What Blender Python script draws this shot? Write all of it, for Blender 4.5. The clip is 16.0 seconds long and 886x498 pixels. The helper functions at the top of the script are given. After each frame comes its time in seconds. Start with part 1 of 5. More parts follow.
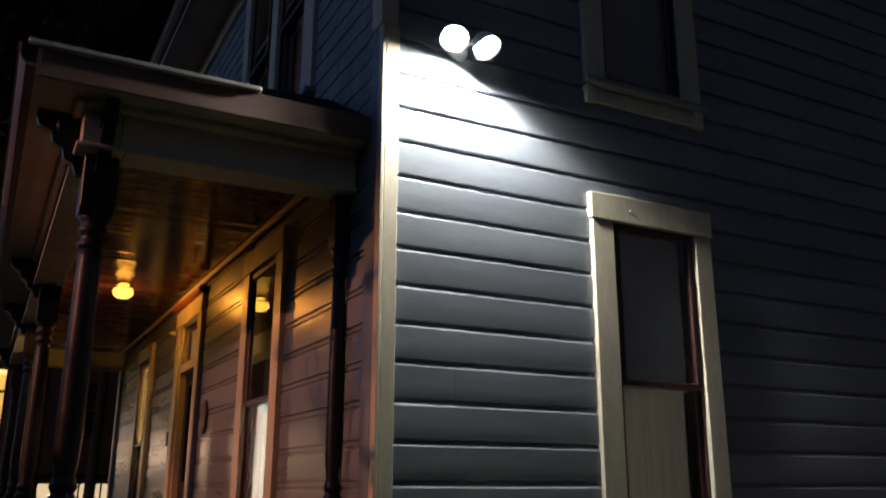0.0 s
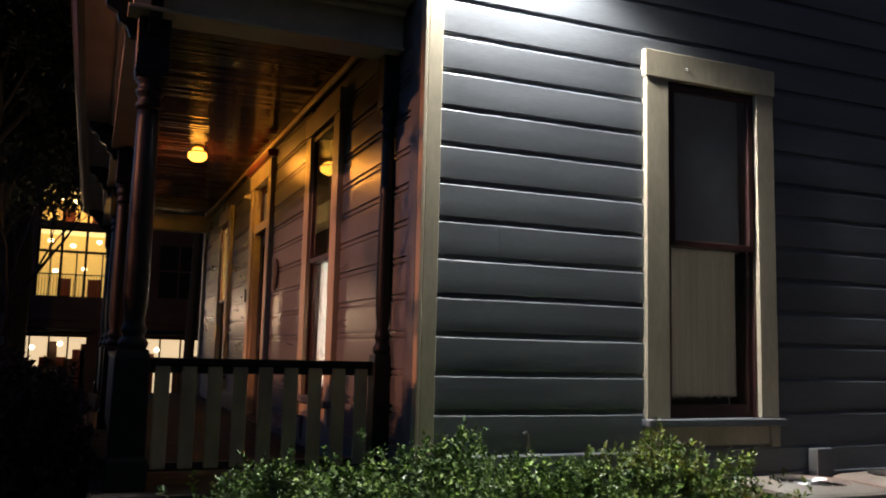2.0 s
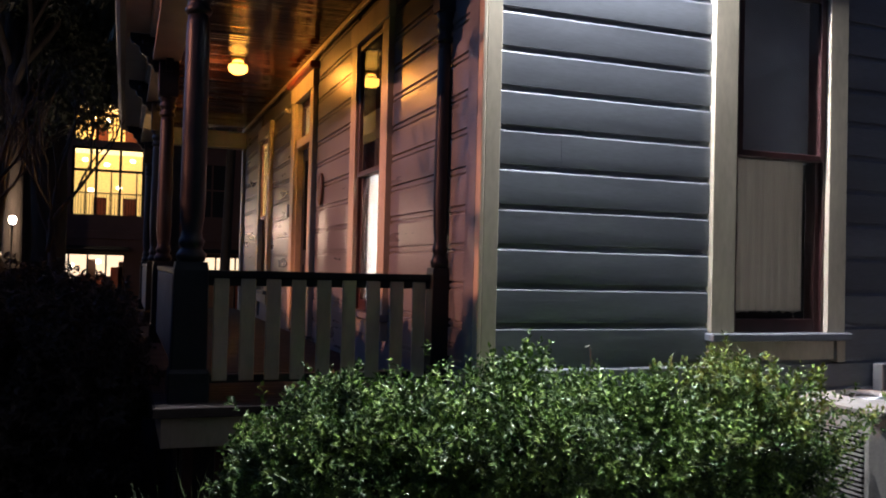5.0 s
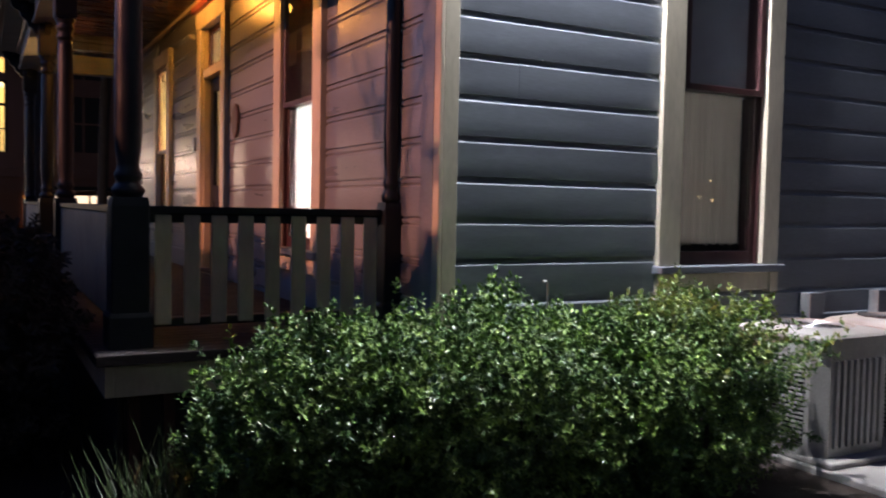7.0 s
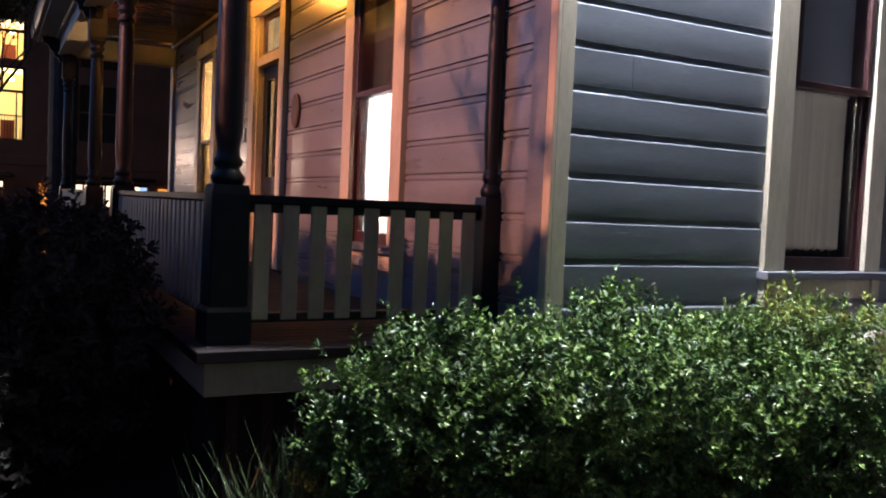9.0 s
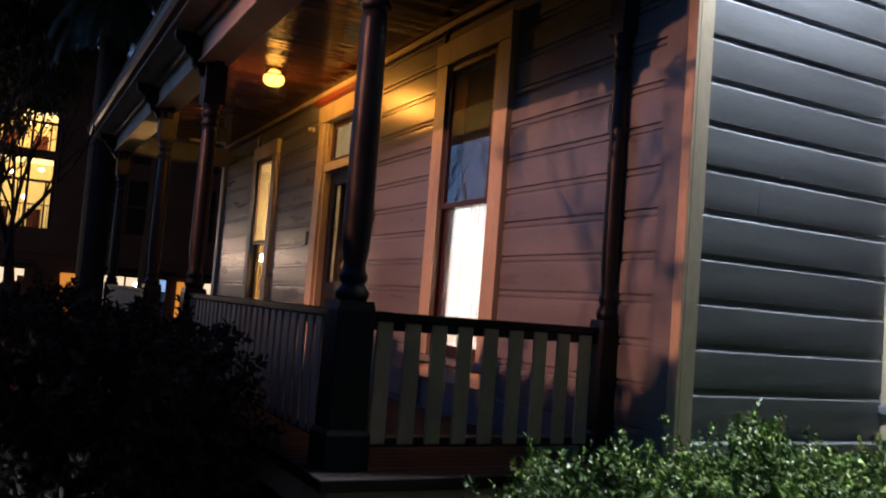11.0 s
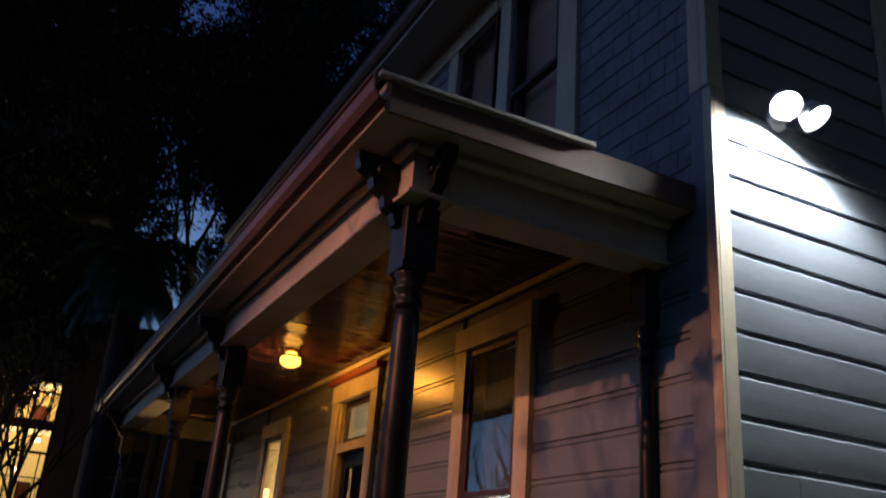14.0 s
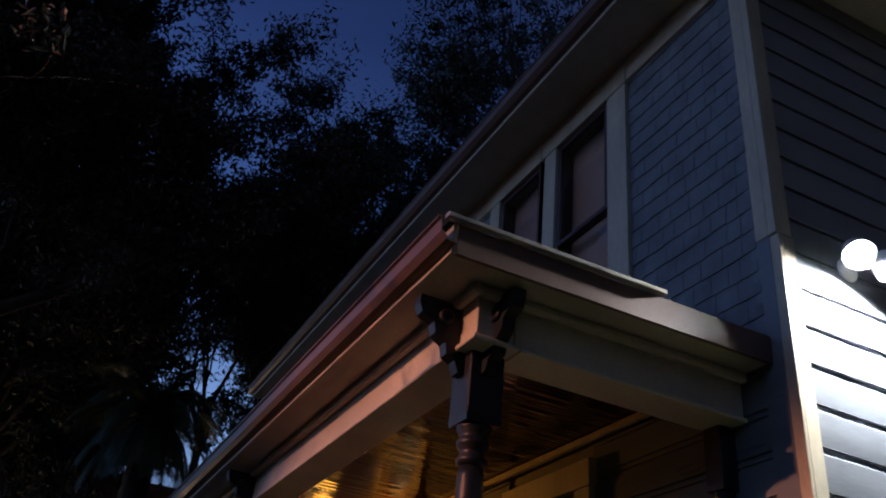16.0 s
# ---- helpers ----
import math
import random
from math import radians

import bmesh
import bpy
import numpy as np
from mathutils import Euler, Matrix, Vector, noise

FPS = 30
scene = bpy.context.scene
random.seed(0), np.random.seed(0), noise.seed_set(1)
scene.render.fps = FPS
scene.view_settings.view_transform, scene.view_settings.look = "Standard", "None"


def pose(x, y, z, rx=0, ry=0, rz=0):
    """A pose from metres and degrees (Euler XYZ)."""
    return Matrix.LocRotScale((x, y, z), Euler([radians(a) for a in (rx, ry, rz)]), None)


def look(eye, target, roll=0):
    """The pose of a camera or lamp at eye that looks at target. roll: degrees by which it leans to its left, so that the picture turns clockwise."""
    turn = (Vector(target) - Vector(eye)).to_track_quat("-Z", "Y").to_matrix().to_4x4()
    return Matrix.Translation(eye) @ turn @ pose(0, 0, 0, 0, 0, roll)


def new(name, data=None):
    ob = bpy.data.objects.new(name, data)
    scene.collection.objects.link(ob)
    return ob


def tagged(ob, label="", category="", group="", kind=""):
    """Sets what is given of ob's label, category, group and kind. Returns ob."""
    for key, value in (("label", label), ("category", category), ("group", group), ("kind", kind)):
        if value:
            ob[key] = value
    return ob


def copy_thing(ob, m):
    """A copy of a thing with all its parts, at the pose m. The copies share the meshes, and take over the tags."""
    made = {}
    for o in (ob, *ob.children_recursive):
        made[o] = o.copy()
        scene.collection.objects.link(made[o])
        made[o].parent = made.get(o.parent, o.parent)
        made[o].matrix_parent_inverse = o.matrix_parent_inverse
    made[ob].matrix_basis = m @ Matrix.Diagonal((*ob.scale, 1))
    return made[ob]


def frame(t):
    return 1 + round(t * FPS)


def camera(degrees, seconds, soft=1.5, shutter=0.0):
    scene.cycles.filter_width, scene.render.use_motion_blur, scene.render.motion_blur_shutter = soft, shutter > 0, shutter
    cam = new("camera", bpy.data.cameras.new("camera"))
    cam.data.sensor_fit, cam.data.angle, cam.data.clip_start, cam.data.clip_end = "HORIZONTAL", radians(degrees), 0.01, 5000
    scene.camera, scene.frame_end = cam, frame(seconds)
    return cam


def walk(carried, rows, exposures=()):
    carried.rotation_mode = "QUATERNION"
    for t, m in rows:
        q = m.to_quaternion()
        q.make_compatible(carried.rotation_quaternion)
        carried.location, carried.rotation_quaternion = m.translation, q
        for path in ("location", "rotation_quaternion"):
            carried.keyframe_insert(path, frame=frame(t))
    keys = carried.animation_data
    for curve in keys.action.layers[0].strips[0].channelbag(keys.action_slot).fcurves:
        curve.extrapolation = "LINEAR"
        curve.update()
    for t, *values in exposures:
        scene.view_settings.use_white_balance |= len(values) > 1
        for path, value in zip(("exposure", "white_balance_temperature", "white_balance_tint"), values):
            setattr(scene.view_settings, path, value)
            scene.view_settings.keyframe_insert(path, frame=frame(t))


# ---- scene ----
cam = camera(54.7, 16.0, soft=1.9, shutter=0.5)


PATH = [
    (0, (-1.692, -3.933, 1.437), (-0.79, -2.231, 1.974), 0.1),
    (0.5, (-1.56, -3.999, 1.388), (-0.709, -2.24, 1.815), 0.8),
    (1, (-1.522, -4.077, 1.384), (-0.72, -2.275, 1.712), 1.2),
    (1.5, (-1.535, -4.079, 1.378), (-0.76, -2.255, 1.647), 1.5),
    (2, (-1.528, -4.09, 1.37), (-0.777, -2.251, 1.606), 1.4),
    (2.5, (-1.528, -4.099, 1.37), (-0.805, -2.248, 1.597), 0.9),
    (3, (-1.505, -4.091, 1.357), (-0.812, -2.227, 1.569), 0.9),
    (3.5, (-1.511, -4.094, 1.363), (-0.836, -2.217, 1.51), 1.0),
    (6, (-1.741, -3.763, 1.323), (-1.03, -1.893, 1.304), 1.7),
    (6.5, (-1.802, -3.711, 1.343), (-1.062, -1.855, 1.27), 1.7),
    (7, (-1.914, -3.625, 1.316), (-0.963, -1.868, 1.221), 1.1),
    (7.5, (-1.969, -3.573, 1.302), (-0.959, -1.85, 1.198), 1.8),
    (8, (-2.023, -3.487, 1.289), (-1.056, -1.74, 1.181), 2.5),
    (8.5, (-2.109, -3.334, 1.287), (-1.189, -1.561, 1.19), 1.8),
    (9, (-2.229, -3.214, 1.284), (-1.289, -1.452, 1.186), 2.5),
    (9.2, (-2.267, -3.185, 1.304), (-1.325, -1.422, 1.231), 2.5),
    (11.3, (-2.691, -2.834, 1.36), (-1.776, -1.067, 1.559), 4.5),
    (11.5, (-2.73, -2.839, 1.378), (-1.812, -1.08, 1.627), 4.3),
    (12, (-2.745, -2.825, 1.389), (-1.847, -1.065, 1.697), 4.4),
    (12.5, (-2.742, -2.821, 1.402), (-1.844, -1.061, 1.712), 4.4),
    (13, (-2.745, -2.813, 1.44), (-1.859, -1.077, 1.89), 4.2),
    (13.5, (-2.735, -2.809, 1.459), (-1.878, -1.103, 2.056), 4.1),
    (14, (-2.75, -2.804, 1.457), (-1.944, -1.126, 2.189), 4.7),
    (14.5, (-2.755, -2.796, 1.467), (-1.989, -1.142, 2.29), 4.9),
    (15, (-2.785, -2.746, 1.487), (-2.043, -1.114, 2.375), 5.2),
    (15.5, (-2.813, -2.667, 1.486), (-2.105, -1.093, 2.495), 5.9),
    (16, (-2.853, -2.538, 1.495), (-2.177, -0.975, 2.543), 6.4),
]
walk(cam, [(t, look(eye, target, roll)) for t, eye, target, roll in PATH],
     exposures=[(0, -0.15, 7000, 11), (1.0, -0.08, 7250, 12), (2.5, -0.04, 7100, 13), (3.0, 0.0, 7000, 14), (3.5, 0.32, 6750, 16), (6.0, 0.7, 6300, 19), (9.2, 1.1, 6100, 21), (11.3, 0.15, 6350, 14),
                (12.5, -0.33, 6450, 12), (13.5, -0.15, 6450, 10), (14.5, -0.1, 6450, 10), (15.2, 0.05, 6500, 11), (16, 0.5, 6600, 13)])

# light levels
SKY = 1.08
FLOOD_A, FLOOD_B = 550.0, 27.0
BULB = 48.0
STREET = 14000.0
PARLOUR = 115.0
LAMP_POST = 180.0
BACK_FILL = 0.020
HALL = 55.0

# ---------------------------------------------------------------- world, lights, exposure
world = bpy.data.worlds.new("dusk")
scene.world = world
world.use_nodes = True
wn, wl = world.node_tree.nodes, world.node_tree.links
wn.clear()
w_out = wn.new("ShaderNodeOutputWorld")
w_bg = wn.new("ShaderNodeBackground")
w_tc = wn.new("ShaderNodeTexCoord")
w_sep = wn.new("ShaderNodeSeparateXYZ")
w_ramp = wn.new("ShaderNodeValToRGB")
wl.new(w_tc.outputs["Generated"], w_sep.inputs[0])
wl.new(w_sep.outputs["Z"], w_ramp.inputs[0])
w_side, w_mul = wn.new("ShaderNodeMapRange"), wn.new("ShaderNodeMath")
w_dot = wn.new("ShaderNodeVectorMath")
w_dot.operation, w_dot.inputs[1].default_value = "DOT_PRODUCT", (-0.8, 0.6, 0.0)
w_side.inputs["From Min"].default_value, w_side.inputs["From Max"].default_value = -0.4, 0.7
w_side.inputs["To Min"].default_value, w_side.inputs["To Max"].default_value = 0.06, 1.4
w_mul.operation, w_mul.inputs[1].default_value = "MULTIPLY", SKY
wl.new(w_tc.outputs["Generated"], w_dot.inputs[0])
wl.new(w_dot.outputs["Value"], w_side.inputs["Value"])
wl.new(w_side.outputs[0], w_mul.inputs[0])
wl.new(w_mul.outputs[0], w_bg.inputs[1])
wl.new(w_ramp.outputs[0], w_bg.inputs[0])
w_glow, w_far, w_add = wn.new("ShaderNodeBackground"), wn.new("ShaderNodeMapRange"), wn.new("ShaderNodeAddShader")
w_glow.inputs[0].default_value = (1.0, 0.90, 0.86, 1)   # added fill on the side away from the dusk, lifts the darks
w_far.inputs["From Min"].default_value, w_far.inputs["From Max"].default_value = -0.5, 0.15
w_far.inputs["To Min"].default_value, w_far.inputs["To Max"].default_value = BACK_FILL, 0.0
wl.new(w_dot.outputs["Value"], w_far.inputs["Value"])
wl.new(w_far.outputs[0], w_glow.inputs[1])
wl.new(w_bg.outputs[0], w_add.inputs[0])
wl.new(w_glow.outputs[0], w_add.inputs[1])
wl.new(w_add.outputs[0], w_out.inputs[0])
els = w_ramp.color_ramp.elements
els[0].position, els[0].color = 0.0, (0.18, 0.30, 0.52, 1)
els[1].position, els[1].color = 1.0, (0.006, 0.014, 0.050, 1)
for p_, c_ in ((0.28, (0.135, 0.24, 0.47, 1)), (0.45, (0.030, 0.066, 0.20, 1)), (0.70, (0.010, 0.023, 0.085, 1))):
    e_ = els.new(p_)
    e_.color = c_


def lamp(name, kind, where, energy, color, size=0.05, target=None, cone=120, blend=0.5):
    data = bpy.data.lights.new(name, kind)
    data.energy, data.color = energy, color
    if kind == "AREA":
        data.size = size
    else:
        data.shadow_soft_size = size
    if kind == "SPOT":
        data.spot_size, data.spot_blend = radians(cone), blend
    ob = new(name, data)
    ob.matrix_world = look(where, target) if target else Matrix.Translation(where)
    return ob


COOL, WARM = (0.94, 0.97, 1.0), (1.0, 0.38, 0.05)
FLOOD = Vector((0.48, -0.145, 3.88))
lamp("flood_beam", "SPOT", (FLOOD.x - 0.02, FLOOD.y + 0.017, FLOOD.z - 0.05), FLOOD_A, COOL, 0.035, (0.10, -0.75, 2.3), 168, 0.25)
lamp("flood_beam", "SPOT", (FLOOD.x + 0.14, FLOOD.y - 0.045, FLOOD.z - 0.05), FLOOD_B, COOL, 0.045, (0.9, -1.6, 0.0), 150, 0.5)
PORCH_LAMP = Vector((-0.66, 4.47, 3.235))
lamp("porch_bulb", "POINT", PORCH_LAMP, BULB, WARM, 0.055)
lamp("street_light", "SPOT", (-22.0, 0.3, 9.83), STREET, (1.0, 0.37, 0.21), 0.13, (-7.0, 0.9, 0.2), 32, 0.20)
lamp("lamp_post_light", "POINT", (-4.78, 24.5, 2.50), LAMP_POST, (1.0, 0.72, 0.46), 0.10)
lamp("parlour_light", "POINT", (0.75, 2.05, 1.75), PARLOUR, (1.0, 0.97, 0.90), 0.12)
lamp("bedroom_light", "POINT", (1.0, 6.75, 2.2), 190.0, (1.0, 0.60, 0.24), 0.08)
lamp("hall_light", "POINT", (1.3, 4.3, 2.7), HALL, (1.0, 0.72, 0.42), 0.10)

# ---------------------------------------------------------------- materials


def mat(name, color, rough=0.6, metal=0.0, var=0.25, scale=6.0, fine=90.0, bump=0.15, dirt=None, spec=0.5, stretch=(1, 1, 1), objvar=0.0, wave=0.0):
    """Paint, wood or stone: base colour with broad stains, fine grain and relief."""
    m = bpy.data.materials.new(name)
    m.use_nodes = True
    n, l = m.node_tree.nodes, m.node_tree.links
    b = n["Principled BSDF"]
    tc, mp = n.new("ShaderNodeTexCoord"), n.new("ShaderNodeMapping")
    mp.inputs["Scale"].default_value = stretch
    l.new(tc.outputs["Object"], mp.inputs[0])
    big, small = n.new("ShaderNodeTexNoise"), n.new("ShaderNodeTexNoise")
    big.inputs["Scale"].default_value, big.inputs["Detail"].default_value = scale, 6
    small.inputs["Scale"].default_value, small.inputs["Detail"].default_value = fine, 4
    l.new(mp.outputs[0], big.inputs[0])
    l.new(mp.outputs[0], small.inputs[0])
    ramp = n.new("ShaderNodeValToRGB")
    dark = dirt or tuple(c * (1 - var) for c in color)
    ramp.color_ramp.elements[0].color, ramp.color_ramp.elements[0].position = (*dark, 1), 0.28
    ramp.color_ramp.elements[1].color, ramp.color_ramp.elements[1].position = (*[min(1, c * (1 + var * 0.5)) for c in color], 1), 0.72
    l.new(big.outputs[0], ramp.inputs[0])
    mix = n.new("ShaderNodeMixRGB")
    mix.blend_type = "MULTIPLY"
    mix.inputs[0].default_value = 0.35
    l.new(ramp.outputs[0], mix.inputs[1])
    l.new(small.outputs[0], mix.inputs[2])
    last = mix.outputs[0]
    if objvar:
        oi, hsv, mr = n.new("ShaderNodeObjectInfo"), n.new("ShaderNodeHueSaturation"), n.new("ShaderNodeMapRange")
        mr.inputs["To Min"].default_value, mr.inputs["To Max"].default_value = 1 - objvar, 1 + objvar
        l.new(oi.outputs["Random"], mr.inputs["Value"])
        l.new(mr.outputs[0], hsv.inputs["Value"])
        l.new(last, hsv.inputs["Color"])
        last = hsv.outputs[0]
    l.new(last, b.inputs["Base Color"])
    rr = n.new("ShaderNodeMapRange")
    rr.inputs["To Min"].default_value, rr.inputs["To Max"].default_value = max(0.02, rough - 0.10), min(1, rough + 0.10)
    l.new(big.outputs[0], rr.inputs["Value"])
    l.new(rr.outputs[0], b.inputs["Roughness"])
    b.inputs["Metallic"].default_value = metal
    b.inputs["Specular IOR Level"].default_value = spec
    if bump:
        bp = n.new("ShaderNodeBump")
        bp.inputs["Strength"].default_value, bp.inputs["Distance"].default_value = bump, 0.004
        l.new(small.outputs[0], bp.inputs["Height"])
        if wave:
            sag, bw = n.new("ShaderNodeTexNoise"), n.new("ShaderNodeBump")
            sag.inputs["Scale"].default_value, sag.inputs["Detail"].default_value = 2.6, 2.5
            l.new(mp.outputs[0], sag.inputs[0])
            bw.inputs["Strength"].default_value, bw.inputs["Distance"].default_value = wave, 0.05
            l.new(sag.outputs[0], bw.inputs["Height"])
            l.new(bw.outputs[0], bp.inputs["Normal"])
        l.new(bp.outputs[0], b.inputs["Normal"])
    return m


def glow(name, color, strength):
    m = bpy.data.materials.new(name)
    m.use_nodes = True
    b = m.node_tree.nodes["Principled BSDF"]
    b.inputs["Base Color"].default_value = (*color, 1)
    b.inputs["Emission Color"].default_value = (*color, 1)
    b.inputs["Emission Strength"].default_value = strength
    return m


def glass(name, tint=(0.9, 0.95, 0.95), rough=0.0):
    """Thin window pane: clear, with the mirror of a real sheet."""
    m = bpy.data.materials.new(name)
    m.use_nodes = True
    n, l = m.node_tree.nodes, m.node_tree.links
    n.clear()
    out, g = n.new("ShaderNodeOutputMaterial"), n.new("ShaderNodeBsdfGlass")
    g.inputs["Color"].default_value = (*tint, 1)
    g.inputs["Roughness"].default_value = rough
    g.inputs["IOR"].default_value = 1.5
    l.new(g.outputs[0], out.inputs[0])
    return m


def cloth(name, color, through_=0.5, fold_shade=0.0):
    m = bpy.data.materials.new(name)
    m.use_nodes = True
    n, l = m.node_tree.nodes, m.node_tree.links
    n.clear()
    out, mixs = n.new("ShaderNodeOutputMaterial"), n.new("ShaderNodeMixShader")
    d, t = n.new("ShaderNodeBsdfDiffuse"), n.new("ShaderNodeBsdfTranslucent")
    tc, nz, ramp = n.new("ShaderNodeTexCoord"), n.new("ShaderNodeTexNoise"), n.new("ShaderNodeValToRGB")
    nz.inputs["Scale"].default_value = 14
    ramp.color_ramp.elements[0].color = (*[c * 0.75 for c in color], 1)
    ramp.color_ramp.elements[1].color = (*color, 1)
    l.new(tc.outputs["Object"], nz.inputs[0])
    # light and dark of the folds, put into the colour as upright streaks
    if fold_shade:
        mp = n.new("ShaderNodeMapping")
        mp.inputs["Scale"].default_value = (3.0, 3.0, 0.10)
        l.new(tc.outputs["Object"], mp.inputs[0])
        l.new(mp.outputs[0], nz.inputs[0])
        nz.inputs["Detail"].default_value = 3.0
        ramp.color_ramp.elements[0].position, ramp.color_ramp.elements[1].position = 0.36, 0.60
        ramp.color_ramp.elements[0].color = (*[c * (1 - fold_shade) for c in color], 1)
    l.new(nz.outputs[0], ramp.inputs[0])
    l.new(ramp.outputs[0], d.inputs[0])
    l.new(ramp.outputs[0], t.inputs[0])
    mixs.inputs[0].default_value = through_
    l.new(d.outputs[0], mixs.inputs[1])
    l.new(t.outputs[0], mixs.inputs[2])
    l.new(mixs.outputs[0], out.inputs[0])
    return m


def leafy(name, dark, light, rough=0.35):
    m = bpy.data.materials.new(name)
    m.use_nodes = True
    n, l = m.node_tree.nodes, m.node_tree.links
    b = n["Principled BSDF"]
    g, ramp = n.new("ShaderNodeNewGeometry"), n.new("ShaderNodeValToRGB")
    ramp.color_ramp.elements[0].color, ramp.color_ramp.elements[1].color = (*dark, 1), (*light, 1)
    tc, nz = n.new("ShaderNodeTexCoord"), n.new("ShaderNodeTexNoise")
    nz.inputs["Scale"].default_value, nz.inputs["Detail"].default_value = 6.5, 3.0
    l.new(tc.outputs["Object"], nz.inputs["Vector"])
    wide_ = n.new("ShaderNodeMapRange")
    wide_.inputs["From Min"].default_value, wide_.inputs["From Max"].default_value = 0.36, 0.64
    l.new(nz.outputs["Fac"], wide_.inputs["Value"])
    mul = n.new("ShaderNodeMath")
    mul.operation = "MULTIPLY"
    l.new(g.outputs["Random Per Island"], mul.inputs[0])
    l.new(wide_.outputs[0], mul.inputs[1])
    l.new(mul.outputs[0], ramp.inputs[0])
    l.new(ramp.outputs[0], b.inputs["Base Color"])
    b.inputs["Roughness"].default_value = rough
    return m


M_SIDING = mat("siding_paint", (0.206, 0.230, 0.257), 0.40, var=0.24, scale=2.2, fine=45, bump=0.05, stretch=(0.35, 0.35, 2.5), objvar=0.11, wave=0.03)
M_SHELTERED = mat("sheltered_siding_paint", (0.206, 0.226, 0.250), 0.30, var=0.25, scale=2.2, fine=45, bump=0.05, stretch=(0.35, 0.35, 2.5), objvar=0.08, wave=0.02)
# shade on the deck edge is put into this near-black colour
M_NOSING = mat("black_shaded_edge", (0.016, 0.013, 0.013), 0.85, var=0.3, bump=0.3, spec=0.1)
M_CREAMCURTAIN = cloth("cream_curtain_cloth", (0.70, 0.58, 0.40), 0.5)
M_SHINGLE = mat("shingle_paint", (0.20, 0.23, 0.255), 0.7, var=0.35, scale=5, fine=70, bump=0.4)
M_TRIM = mat("cream_trim_paint", (0.60, 0.54, 0.40), 0.45, var=0.25, scale=4, fine=40, bump=0.06, stretch=(1, 1, 0.35))
M_BEAM = mat("pale_porch_paint", (0.56, 0.52, 0.42), 0.55, var=0.2, scale=3, fine=60, bump=0.2)
M_POST = mat("dark_teal_gloss_paint", (0.013, 0.018, 0.024), 0.42, var=0.3, scale=7, fine=50, bump=0.25, spec=0.3)
M_MAROON = mat("maroon_sash_paint", (0.055, 0.020, 0.020), 0.4, var=0.3, scale=8, bump=0.2)
M_REDCAP = mat("brick_red_paint", (0.26, 0.055, 0.028), 0.45, var=0.25, bump=0.2)
M_CEIL = mat("varnished_beadboard", (0.050, 0.020, 0.011), 0.13, var=0.35, scale=4, fine=50, bump=0.02, stretch=(0.4, 3, 1), spec=0.42)
M_DECK = mat("porch_deck_paint", (0.070, 0.060, 0.056), 0.8, var=0.35, scale=4, fine=60, bump=0.3, objvar=0.15, spec=0.15)
M_GUTTER = mat("brown_gutter_paint", (0.16, 0.095, 0.075), 0.45, var=0.25, scale=3, bump=0.1)
M_DRIP = mat("galvanised_drip_edge", (0.55, 0.54, 0.50), 0.4, metal=0.5, var=0.25, bump=0.1)
M_ROOF = mat("asphalt_roofing", (0.045, 0.042, 0.042), 0.9, var=0.4, scale=8, fine=120, bump=0.6)
M_GLASS = glass("window_glass")
M_CURTAIN = cloth("white_curtain_cloth", (0.86, 0.84, 0.80), 0.5, 0.45)
M_DARKBLIND = cloth("dark_roller_blind", (0.05, 0.05, 0.055), 0.3)
M_SHEER = cloth("beige_curtain_cloth", (0.26, 0.225, 0.198), 0.27, 0.16)
M_BLIND = cloth("grey_roller_blind", (0.24, 0.23, 0.26), 0.45)
M_PINKBLIND = mat("pinkish_roller_blind", (0.55, 0.43, 0.42), 0.8, var=0.15, scale=2, fine=160, bump=0.1)
M_ROOM = mat("room_plaster", (0.55, 0.50, 0.44), 0.8, var=0.15)
M_BRASS = mat("aged_brass", (0.35, 0.22, 0.08), 0.35, metal=0.9, var=0.3)
M_PLAQUE = mat("bronze_plaque", (0.10, 0.055, 0.030), 0.45, metal=0.4, var=0.4, scale=20)
M_STEEL = mat("galvanised_steel", (0.42, 0.43, 0.43), 0.4, metal=0.6, var=0.3, bump=0.15)
M_AC = mat("pale_grey_enamel", (0.38, 0.37, 0.33), 0.45, var=0.2, scale=5, fine=80, bump=0.1)
# near black, so that recesses and hollows look unlit
M_DARK = mat("cavity_shade_black", (0.012, 0.012, 0.013), 0.8, var=0.2)
M_LAMPBODY = mat("white_lamp_housing", (0.62, 0.62, 0.60), 0.4, var=0.1)
M_LED = glow("floodlight_lens", (0.93, 0.98, 1.0), 260.0)
M_GLOBE = glow("amber_lit_globe", (1.0, 0.45, 0.06), 4.5)
M_SOIL = mat("bark_mulch_soil", (0.050, 0.036, 0.026), 0.95, var=0.5, scale=3, fine=40, bump=1.0)
M_CONC = mat("concrete_path", (0.42, 0.40, 0.36), 0.85, var=0.25, scale=2, fine=120, bump=0.4)
M_BARK = mat("tree_bark", (0.045, 0.036, 0.030), 0.95, var=0.5, scale=6, fine=30, bump=1.0, stretch=(1, 1, 0.3))
M_HEDGE = leafy("glossy_hedge_leaf", (0.026, 0.075, 0.014), (0.31, 0.47, 0.095), 0.42)
M_BUSH = leafy("dark_shrub_leaf", (0.045, 0.045, 0.036), (0.120, 0.105, 0.085), 0.6)
M_EUC = leafy("grey_green_tree_leaf", (0.016, 0.024, 0.016), (0.045, 0.060, 0.042), 0.5)
M_PALM = leafy("palm_leaf", (0.020, 0.034, 0.020), (0.045, 0.065, 0.038), 0.45)
M_GRASS = leafy("grass_blade", (0.035, 0.065, 0.018), (0.11, 0.16, 0.05), 0.5)
